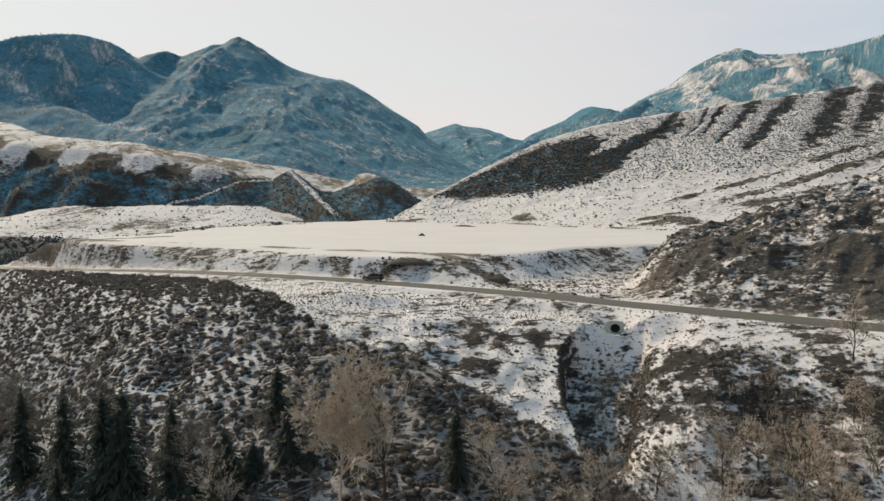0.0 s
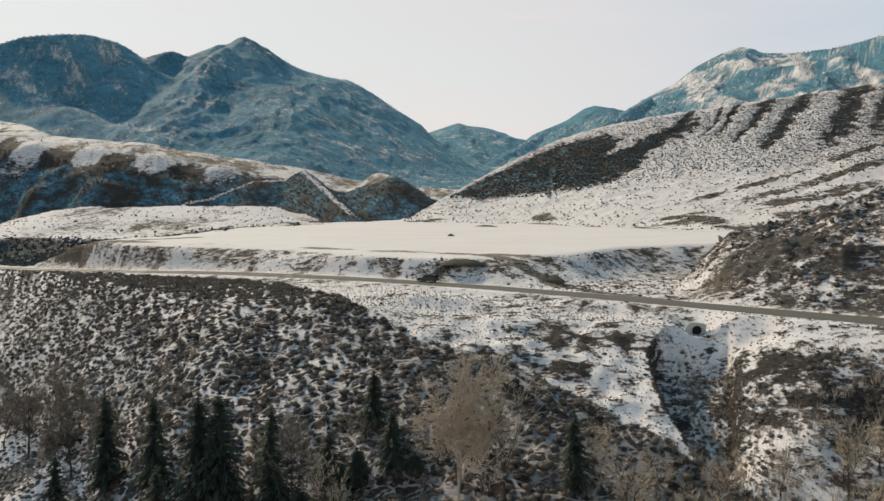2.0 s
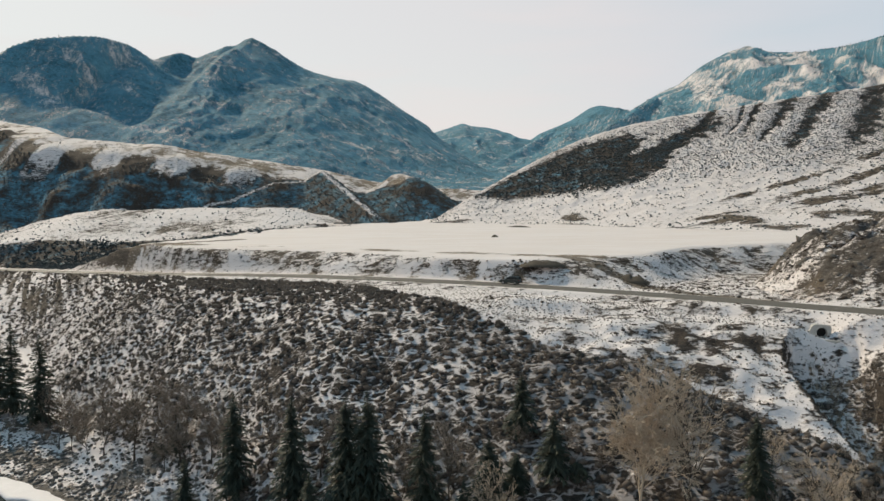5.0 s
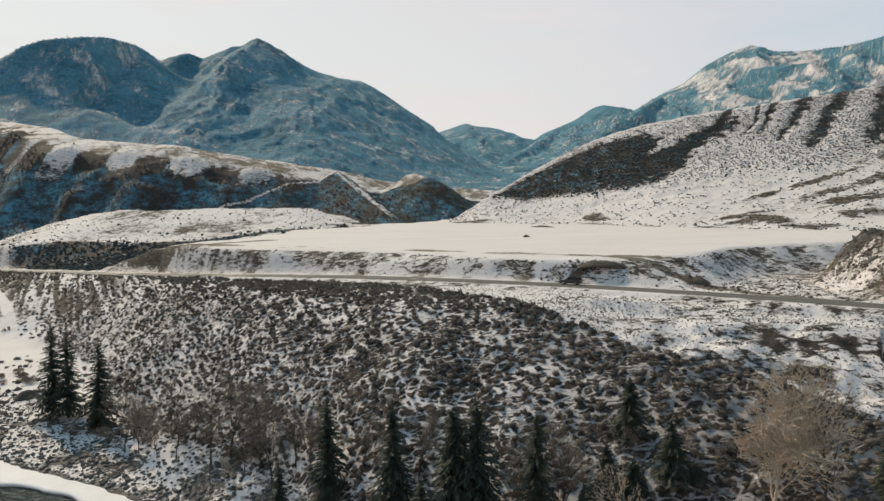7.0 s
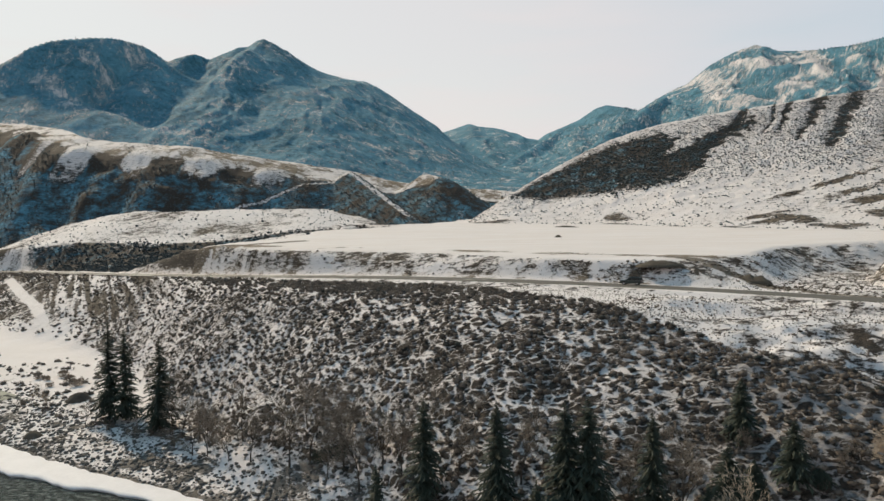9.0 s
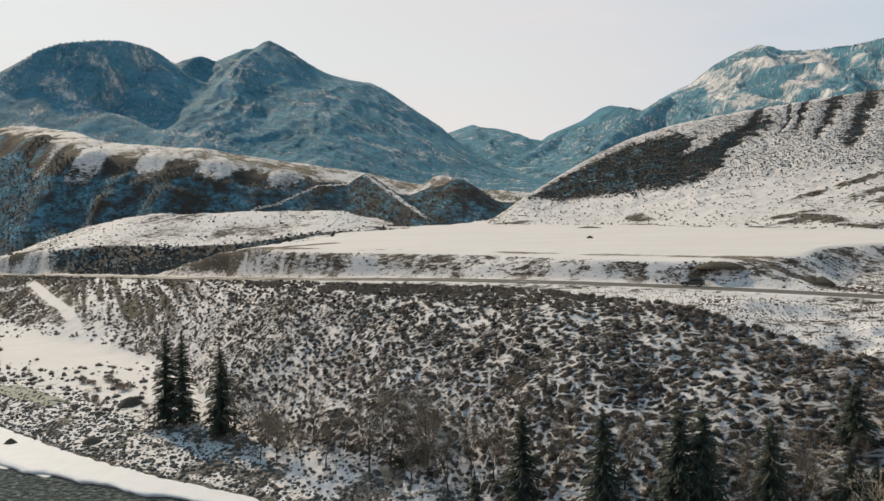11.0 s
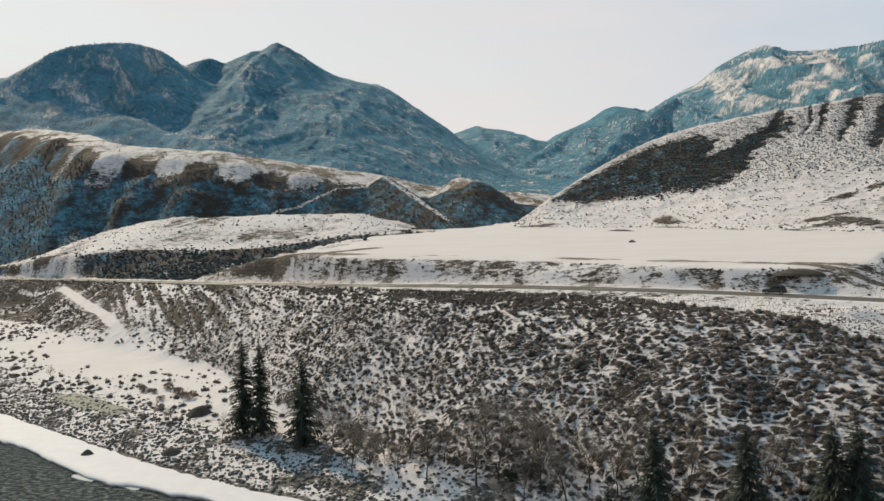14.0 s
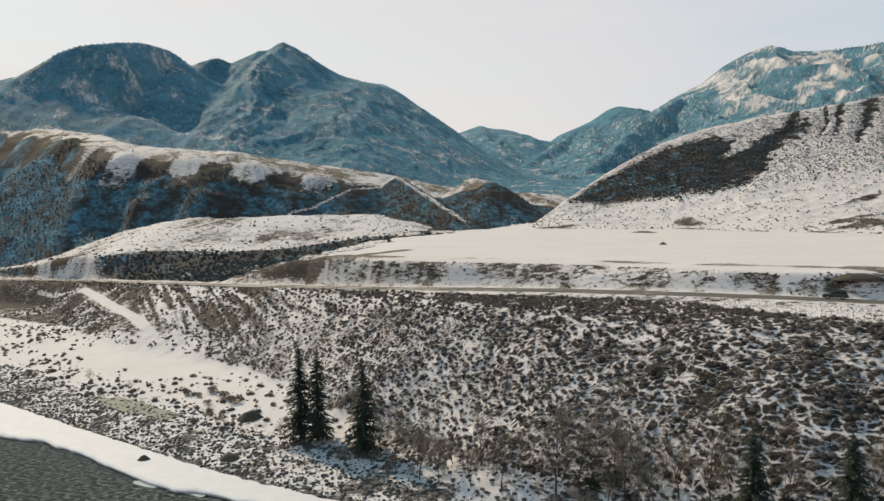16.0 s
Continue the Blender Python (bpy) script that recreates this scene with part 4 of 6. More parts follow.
def scatter(name, label, category, kinds, xy, sizes, material, rng, stretch=(0.8, 1.25), sink=0.08):
    """Many small pieces laid on the ground as one mesh."""
    xy = np.asarray(xy)
    if len(xy) == 0:
        return None
    z = land(xy[:, 0], xy[:, 1])[0]
    pick = rng.integers(0, len(kinds), len(xy))
    turn = rng.uniform(0, 2 * math.pi, len(xy))
    tall = rng.uniform(*stretch, len(xy))
    vs, tri, base = [], [], 0
    for k, (v, f) in enumerate(kinds):
        idx = np.nonzero(pick == k)[0]
        if len(idx) == 0:
            continue
        c, s, q = np.cos(turn[idx])[:, None], np.sin(turn[idx])[:, None], sizes[idx][:, None]
        x = (v[None, :, 0] * c - v[None, :, 1] * s) * q + xy[idx, 0][:, None]
        y = (v[None, :, 0] * s + v[None, :, 1] * c) * q + xy[idx, 1][:, None]
        h = v[None, :, 2] * q * tall[idx][:, None] + (z[idx] - sink * sizes[idx])[:, None]
        vs.append(np.stack([x, y, h], 2).reshape(-1, 3))
        t = np.array(f)
        tri.append((t[None] + (base + np.arange(len(idx)) * len(v))[:, None, None]).reshape(-1, 3))
        base += len(idx) * len(v)
    vs, tri = np.concatenate(vs), np.concatenate(tri).astype(np.int32)
    me = bpy.data.meshes.new(name)
    me.vertices.add(len(vs))
    me.vertices.foreach_set("co", vs.astype(np.float32).ravel())
    me.loops.add(tri.size)
    me.loops.foreach_set("vertex_index", tri.ravel())
    me.polygons.add(len(tri))
    me.polygons.foreach_set("loop_start", np.arange(0, tri.size, 3, dtype=np.int32))
    me.update()
    me.materials.append(material)
    return tagged(new(name, me), label, category, kind="stuff")


def spread(rng, x0, x1, y0, y1, gap_x, gap_y, jitter=0.42):
    """Loose rows of spots over a rectangle."""
    gx, gy = np.meshgrid(np.arange(x0, x1, gap_x), np.arange(y0, y1, gap_y))
    gx = gx + (np.arange(gx.shape[0])[:, None] % 2) * gap_x * 0.5
    return np.stack([(gx + rng.uniform(-jitter, jitter, gx.shape) * gap_x).ravel(), (gy + rng.uniform(-jitter, jitter, gy.shape) * gap_y).ravel()], 1)


def in_view(p):
    return (p[:, 0] > -115 - 0.70 * p[:, 1]) & (p[:, 0] < 15 + 0.70 * p[:, 1])


def sow(rng, box, gap, rule):
    """Spots in the box that the rule keeps; the rule gets the covers and a random number for each."""
    p = spread(rng, *box, *gap)
    p = p[in_view(p)]
    z, k = land(p[:, 0], p[:, 1])
    keep = rule(p[:, 0], p[:, 1], z, k, rng.uniform(0, 1, len(p)))
    return p[keep]


rng = np.random.default_rng(11)
BUSHES = [bush(rng) for _ in range(7)]
TUFTS = [tuft(rng) for _ in range(6)]
SWITCHES = [switch(rng) for _ in range(6)]
STONES = [blob(rng, 0.6, 0.3) for _ in range(8)]
CRAGS = [crag(rng) for _ in range(8)]
LUMPS = [lump(rng) for _ in range(8)]
TREES_FAR = [small_tree(rng) for _ in range(6)]


def rim_of(x, y):
    return x - lin(y, 40, 40, 60, 27, 72, 20, 78.5, 14.5, 85, 8.5, 89, 4.5, 93, 0, 98, -7.5, 104, -16, 112, -23, 122, -30, w=2)


# brush of the slope above the river
def in_rows(x, y, z, k, r):
    # the bushes stand in wavering rows along the contours, with snow between the rows
    row = np.mod((z + 1.0 * k["n2"] + 1.5 * k["n1"]) / 1.6, 1.0)
    thick = 1.18 + 0.35 * k["n1"] - 0.16 * step(-85, -120, x) - 0.50 * step(-115, -145, x) - 0.25 * step(-175, -195, x) + 0.2 * step(-240, -270, x) - 0.05 * step(-22, -8, x) + 0.25 * step(-7, -1, rim_of(x, y)) * (y < 118) + 0.03 * step(-40, -15, x)
    return (y < k["ry"] - 9) & ((z > 7.0 + k["n2"]) | (x > -48) | (x < -118)) & (off_line(x, y, *LOW_TRACK) > 3.6) & ((k["slope"] > 0.5) | (k["brush"] * (z > 11) > 0.5)) & (rim_of(x, y) < 0.3) & (np.where(row < 0.6, r < 0.46 * thick, r < 0.22 * thick))


p = sow(rng, (-380, 30, 55, 460), (0.92, 0.80), in_rows)
scatter("hillside_brush", "dark leafless brush in loose rows on a snowy slope", "brush", BUSHES, p, rng.uniform(0.55, 1.0, len(p)) ** 1.4 * 0.98, TWIG_BUSH, rng, (0.85, 1.3))
p = sow(rng, (-330, 30, 55, 400), (2.1, 1.9), lambda x, y, z, k, r: in_rows(x, y, z, k, r * 2.2))
scatter("juniper_scrub", "round blackish juniper bushes among the brush of the slope", "brush", BUSHES, p, rng.uniform(0.5, 1.0, len(p)), TWIG_BLACK, rng, (0.9, 1.25))
# brush beyond the gully, and in it
p = sow(rng, (10, 120, 55, 122), (0.62, 0.58), lambda x, y, z, k, r: (y < k["ry"] - 9) & (k["slope"] > 0.4) & (x > k["gx"] - 4) & (r < 0.34 + 0.4 * k["n1"] + 0.7 * k["n2"] + 0.5 * k["hollow"] + 0.25 * (np.abs(k["g_r"]) < 1.5) * (y > 84) + 0.04 * (k["g_l"] > 0) * (k["g_r"] > 1) + 0.13 * step(24, 27, x) * step(82, 86, y) - 0.3 * np.exp(-((x - 25.5 - 0.2 * (76 - y)) / 4.0) ** 2) * step(84, 78, y)))
scatter("gully_brush", "brown leafless brush on the slope beyond the gully", "brush", BUSHES, p, rng.uniform(0.2, 0.75, len(p)) ** 1.6, plain("brown_twigs", (0.175, 0.143, 0.118), 0.9, vary=0.5, size=5.0), rng, (0.8, 1.3))
p = sow(rng, (2, 120, 52, 112), (1.15, 1.05), lambda x, y, z, k, r: (y < k["ry"] - 9) & (np.maximum(k["slope"], k["brush"] * (z > 8)) > 0.4) & (x > k["gx"] - 3 - 30 * step(80, 70, y)) & (r < 0.36 + 0.7 * k["n1"] + 0.7 * k["n2"] + 0.25 * step(82, 68, y)))
scatter("switch_thicket", "tall fine brown switches of a leafless thicket on the gully slope", "brush", SWITCHES, p, rng.uniform(0.9, 2.3, len(p)), plain("brown_switches", (0.48, 0.40, 0.32), 0.9, vary=0.45, size=3.0), rng, (0.8, 1.2))
p = sow(rng, (-125, 30, 62, 150), (1.5, 1.3), lambda x, y, z, k, r: (k["d"] > 20) & (y < k["ry"] - 12) & (z < 17 + 6 * k["n1"]) & (rim_of(x, y) < 0) & (r < np.clip((16 - z + 5 * step(-40, -20, x)) * 0.07, 0, 0.45) + 0.3 * k["n1"]))
scatter("foot_thicket", "brown leafless switches along the foot of the slope", "brush", SWITCHES, p, rng.uniform(1.0, 2.6, len(p)), TWIG_BROWN, rng, (0.8, 1.2))
# flood plain brush and tufts
p = sow(rng, (-330, -60, 95, 420), (1.7, 1.5), lambda x, y, z, k, r: (y < k["ry"] - 8) & (k["d"] > 12) & (k["slope"] < 0.6) & (z < 24) & (np.hypot(((x + 179) * 0.79 - (y - 186) * 0.62) / 20, ((x + 179) * 0.62 + (y - 186) * 0.79) / 5) > 1) & (r < 0.17 + 0.6 * k["n1"] + 0.4 * k["n2"] + 0.10 * step(40, 25, k["d"]) - 0.7 * np.exp(-((x + 203) / 30) ** 2 - ((y - 246 + 0.7 * (x + 203)) / 13) ** 2)))
scatter("plain_brush", "low bare bushes on the snowy river flat", "brush", BUSHES, p, rng.uniform(0.35, 1.0, len(p)) ** 2 * 1.35, TWIG_BUSH, rng, (0.8, 1.3))
# open snowy slope, verges, scarp under the field: dry tufts
p = sow(rng, (-140, 60, 70, 240), (0.8, 0.75), lambda x, y, z, k, r: ((y > k["ry"] + 6) | (y < k["ry"] - 9)) & (((y < k["ry"]) & ((rim_of(x, y) > 0) | ((k["fall"] < 1.5) & (k["brush"] < 0.5))) & (x < k["gx"] + 2) & (r < 0.42 + 0.4 * k["n1"] + 0.4 * k["n2"])) | ((y > k["ry"]) & (k["field"] < 0.1) & (r < 0.34 + 0.6 * k["n1"] + 0.5 * k["n2"]))))
scatter("dry_tufts", "tufts of dry straw-coloured grass standing in thin snow", "grass", TUFTS, p, rng.uniform(0.12, 0.34, len(p)), STRAW, rng)
p = sow(rng, (-140, 60, 70, 260), (1.9, 1.6), lambda x, y, z, k, r: ((y > k["ry"] + 6.5) | (y < k["ry"] - 9)) & (((y < k["ry"]) & (rim_of(x, y) > 0) & (x < k["gx"] + 2) & (r < 0.10 + 0.5 * k["n2"])) | ((y > k["ry"]) & (k["field"] < 0.1) & (k["knoll"] < 0.3) & (r < 0.26 + 0.9 * k["n1"]))))
scatter("verge_brush", "low dark brush on the banks beside the road", "brush", BUSHES, p, rng.uniform(0.25, 0.65, len(p)), TWIG_DARK, rng, (0.5, 0.9))
p = sow(rng, (-32, 30, 140, 175), (0.7, 0.65), lambda x, y, z, k, r: (y > k["ry"] + 6.5) & (r < 0.9 * np.exp(-((x + 11) / 8.0) ** 2 - ((y - 159.5 + 0.27 * (x + 10)) / 2.8) ** 2) + 0.8 * np.exp(-((x - 11) / 6.0) ** 2 - ((y - 156 + 0.8 * (x - 11)) / 2.4) ** 2) - 0.1 + 0.3 * k["n2"]))
scatter("mound_brush", "dense low brown brush round the earth mounds", "brush", BUSHES, p, rng.uniform(0.25, 0.6, len(p)), TWIG_BUSH, rng, (0.6, 1.2))
# small stones and dead stalks that speckle the open slope and the gully's sides
p = sow(rng, (-32, 60, 68, 128), (0.62, 0.56), lambda x, y, z, k, r: (y < k["ry"] - 9) & (((rim_of(x, y) > 0) & (x < k["gx"] - 3)) | ((k["g_l"] > 0.5) & (x > k["gx"] - 4))) & (r < 0.34 + 0.35 * k["n1"] + 0.5 * k["n2"]))
scatter("slope_litter", "small dark stones and dead stalks strewn over the snowy slope", "stones", LUMPS, p, rng.uniform(0.08, 0.24, len(p)), TWIG_BUSH, rng, (0.5, 1.0))
# rocky knoll
p = sow(rng, (34, 200, 80, 260), (1.7, 1.6), lambda x, y, z, k, r: (k["knoll"] > 0.5) & (r < 0.42 + 0.6 * k["n1"] + 0.6 * k["n2"]))
scatter("knoll_brush", "brown brush among the rocks of the knoll", "brush", BUSHES, p, rng.uniform(0.25, 0.8, len(p)), TWIG_DARK, rng, (0.6, 1.1))
p = sow(rng, (34, 200, 80, 260), (2.1, 2.0), lambda x, y, z, k, r: (k["knoll"] > 0.5) & (r < 0.40 - 0.6 * k["n1"]))
scatter("knoll_rocks", "weathered grey rocks that break out of the knoll", "rocks", CRAGS, p, rng.uniform(0.4, 1.0, len(p)) ** 2 * 0.95, ROCK, rng, (0.5, 1.3), 0.5)
# river stones
p = sow(rng, (-260, -30, 80, 250), (0.85, 0.75), lambda x, y, z, k, r: (k["d"] > -0.5) & (k["d"] < 18 + 12 * k["n1"] + 8 * k["n2"]) & ((k["slope"] < 0.3) | ((x < -46) & (x > -118) & (z < 7.0))) & (r < 0.85 - 0.025 * k["d"]))
scatter("bank_stones", "grey river stones with snow between them on the bank", "stones", STONES, p, rng.uniform(0.36, 0.76, len(p)) ** 2, STONE, rng, (0.7, 1.2), 0.2)
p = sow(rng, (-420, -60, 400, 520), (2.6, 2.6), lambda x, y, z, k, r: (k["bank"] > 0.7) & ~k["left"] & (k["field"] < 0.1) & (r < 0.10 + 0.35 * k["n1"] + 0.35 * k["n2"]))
scatter("bank_brush", "small dark bushes dotted over the snowy bank", "brush", LUMPS, p, rng.uniform(0.3, 0.9, len(p)), SCRUB_HAZED, rng, (0.5, 1.1))
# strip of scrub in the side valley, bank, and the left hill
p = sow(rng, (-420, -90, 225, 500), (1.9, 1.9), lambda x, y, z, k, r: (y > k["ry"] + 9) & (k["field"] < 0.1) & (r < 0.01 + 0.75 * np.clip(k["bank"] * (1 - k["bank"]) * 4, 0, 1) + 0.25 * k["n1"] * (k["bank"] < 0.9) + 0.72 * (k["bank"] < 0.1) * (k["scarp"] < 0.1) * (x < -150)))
scatter("valley_scrub", "dark scrub along the foot of the bank", "brush", BUSHES, p, rng.uniform(0.35, 1.0, len(p)) ** 1.5 * 1.6, SCRUB_HAZED, rng, (0.8, 1.4))
p = sow(rng, (-620, 30, 470, 660), (2.15, 2.15), lambda x, y, z, k, r: k["left"] & (r < np.where(k["face"] < 1.0, 0.66 + 0.4 * k["n1"] - 0.75 * k["amp"] * step(-0.3, 0.4, k["scal"]) * step(0.55, 0.8, k["face"]), 0.015)))
scatter("left_hill_scrub", "dense dark scrub and small bare trees on the hillside", "brush", LUMPS, p, rng.uniform(0.55, 1.0, len(p)) ** 2 * 1.05, HILL_SCRUB, rng, (0.8, 1.6))
# right hill: dark patch and dotted snow
p = sow(rng, (-40, 480, 240, 610), (1.75, 1.6), lambda x, y, z, k, r: k["right"] & (k["t"] < 0.985) & (r < 0.15 + 0.50 * step(0.46, 0.60, k["t"] + 0.1 * k["n1"]) * (0.35 + 0.65 * step(120, 165, k["shear"])) + 0.25 * k["n2"] + 0.2 * k["n1"] + 0.5 * np.clip(-k["rib"], 0, 1)))
scatter("right_hill_scrub", "scattered dark scrub on the snowy hillside", "brush", LUMPS, p, rng.uniform(0.35, 0.95, len(p)), SCRUB_HAZED, rng, (0.4, 0.8))
p = sow(rng, (-30, 200, 400, 580), (1.6, 1.5), lambda x, y, z, k, r: k["right"] & (r < scrub_patch(x, k) * (0.64 + 0.5 * k["n1"] + 0.3 * k["n2"])))
scatter("dark_scrub_patch", "dense dark scrub on the shaded flank of the hill", "brush", LUMPS, p, rng.uniform(0.45, 1.05, len(p)), HEATH, rng, (0.8, 1.3))
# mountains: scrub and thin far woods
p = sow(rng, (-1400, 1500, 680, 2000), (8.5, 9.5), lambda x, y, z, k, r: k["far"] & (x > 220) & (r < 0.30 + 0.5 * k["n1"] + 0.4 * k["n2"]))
# this scrub's teal is haze mixed into its base colour
scatter("hazed_mountain_scrub", "scattered dark scrub and rocks on the mountain flanks", "brush", LUMPS, p, rng.uniform(0.9, 1.9, len(p)), plain("hazed_mountain_scrub", (0.050, 0.125, 0.150), 0.9, vary=0.4, size=20.0), rng, (0.7, 1.3))
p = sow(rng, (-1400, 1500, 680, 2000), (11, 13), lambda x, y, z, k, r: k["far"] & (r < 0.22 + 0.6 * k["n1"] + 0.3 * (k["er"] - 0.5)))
scatter("mountain_wood", "thin far spruce wood on the mountain flanks", "wood", TREES_FAR, p, np.where(p[:, 0] < 250, 0.6, 1.0) * rng.uniform(3.0, 5.5, len(p)), SPRUCE_HAZED, rng, (0.8, 1.2))


# ---- river ----
def water_material():
    m, nt, b = shader("river_water")
    rip = noise_at(nt, 0.55, (1, 1.8, 1), 6, 0.7, 35)
    # pale flecks paint the sparkle of the ripples into the water's colour
    sparkle = math_node(nt, "MULTIPLY", math_node(nt, "SUBTRACT", noise_at(nt, 1.0, (0.7, 1.5, 1), 7, 0.75, 35), 0.47, True), 5.5, True)
    nt.links.new(mix(nt, sparkle, (0.062, 0.078, 0.064), (0.50, 0.53, 0.50)), b.inputs["Base Color"])
    b.inputs["Roughness"].default_value = 0.16
    b.inputs["Specular IOR Level"].default_value = 0.35
    b.inputs["IOR"].default_value = 1.33
    bump(nt, b, rip, 1.0, 2.0)
    return m


WATER = water_material()
ICE = plain("snowy_ice", (0.80, 0.775, 0.79), 0.7, vary=0.07, size=3.0, relief=0.12)
DARK_SOIL = plain("dark_soil", (0.10, 0.082, 0.062), 0.95, vary=0.4, size=2.0, relief=0.08)
CONCRETE = plain("concrete", (0.52, 0.50, 0.46), 0.85, vary=0.15, size=1.5, relief=0.01)
# near-black colour that stands for shade in the pipe
DARK_HOLE = plain("pipe_shade", (0.03, 0.028, 0.026), 0.95, vary=0.3, size=1.0)


def mesh_from(name, v, f, material, smooth=False):
    me = bpy.data.meshes.new(name)
    me.from_pydata([tuple(p) for p in v], [], [tuple(p) for p in f])
    me.materials.append(material)
    if smooth:
        me.polygons.foreach_set("use_smooth", np.ones(len(me.polygons), bool))
    return me


def part(name, bm, material, parent, label=""):
    """A bmesh as one mesh object under a thing."""
    me = bpy.data.meshes.new(name)
    bm.normal_update()
    bm.to_mesh(me)
    bm.free()
    me.materials.append(material)
    ob = new(name, me)
    ob.parent = parent
    if label:
        ob["label"] = label
    return ob


def part_mesh(name, v, f, material, parent, smooth=False, label=""):
    ob = new(name, mesh_from(name, v, f, material, smooth))
    ob.parent = parent
    if label:
        ob["label"] = label
    return ob


def thing(name, label, category, x, y, z=None, turn=0.0, size=1.0, group=""):
    ob = new(name)
    ob.matrix_world = pose(x, y, ground(x, y) if z is None else z, 0, 0, turn) @ Matrix.Scale(size, 4)
    return tagged(ob, label, category, group)


def lay_water():
    v, f = [], []
    xs = np.linspace(-900, 420, 60)
    by = bank_y(xs)
    for x, b in zip(xs, by):
        v += [(x, b + 6, 0.0), (x, b - 100, 0.0)]
    f = [(2 * i, 2 * i + 1, 2 * i + 3, 2 * i + 2) for i in range(len(xs) - 1)]
    tagged(new("water", mesh_from("water", v, f, WATER)), "grey-green rippled river with small riffles", "river", kind="structure")


def lay_ice():
    """Shelf ice under snow along the bank, with a broken rim over the water."""
    xs = np.arange(-330, -40, 0.8)
    by = bank_y(xs)
    wide = lin(xs, -330, 28, -227, 20.5, -203, 16.5, -190, 12.8, -178, 11.8, -166, 13.2, -157, 14.6, -149, 12.6, -140, 9.6, -130, 7.8, -100, 5.5, -40, 5, w=2)
    rag = 1.4 * fbm(xs, 0 * xs, 17, 3, 91) + 2.2 * np.clip(fbm(xs, 0 * xs + 5, 7.0, 4, 95), -0.12, 1)
    v, f = [], []
    n = 9
    for x, b, w, g in zip(xs, by, wide, rag):
        for j in range(n):
            u = j / (n - 1)
            yy = b + 2.4 - u * (w + 2.4 + g)
            top = 0.64 - 0.02 * u + 0.12 * float(fbm(np.array([x]), np.array([yy]), 4, 2, 97)[0])
            v.append((x - 0.25 * u, yy, top))
        v.append((x - 0.25, b - w - g - 0.10, top - 0.25))
        v.append((x - 0.25, b - w - g + 0.45, -0.12))
    m = n + 2
    for i in range(len(xs) - 1):
        for j in range(m - 1):
            f.append((i * m + j, i * m + j + 1, (i + 1) * m + j + 1, (i + 1) * m + j))
    tagged(new("shelf_ice", mesh_from("shelf_ice", v, f, ICE, True)), "snow-covered shelf ice with a broken edge along the river bank", "ice", kind="structure")


def floe(x, y, rx, ry, turn, seed):
    """A thin plate of broken ice afloat at the rim."""
    n, v = 11, []
    for z, k in ((-0.15, 0.97), (0.10, 1.0), (0.15, 0.96)):
        for j in range(n):
            a = 6.2832 * j / n
            r = k * (1 + 0.5 * float(fbm(np.array([1.7 * math.cos(a)]), np.array([1.7 * math.sin(a)]), 1.0, 2, seed)[0]))
            v.append((rx * r * math.cos(a), ry * r * math.sin(a), z))
    f = [(i * n + j, i * n + (j + 1) % n, (i + 1) * n + (j + 1) % n, (i + 1) * n + j) for i in (0, 1) for j in range(n)]
    f.append(tuple(range(2 * n, 3 * n)))
    ob = new("ice_floe", mesh_from("ice_floe", v, f, FLOE_ICE))
    ob.matrix_world = pose(x, y, 0, 0, 0, turn)
    tagged(ob, "thin plate of grey-white ice afloat at the shelf's rim", "ice floe", "ice floes along the rim")


FLOE_ICE = plain("wet_ice", (0.42, 0.46, 0.46), 0.35, vary=0.2, size=1.5, relief=0.02)
lay_water()
lay_ice()
for x, y, rx, ry, turn, seed in ((-156.8, 139.8, 3.6, 1.6, -30, 201), (-150.4, 137.0, 2.8, 1.2, -40, 202), (-146.0, 134.6, 3.0, 1.2, -35, 203)):
    floe(x, y, rx, ry, turn, seed)


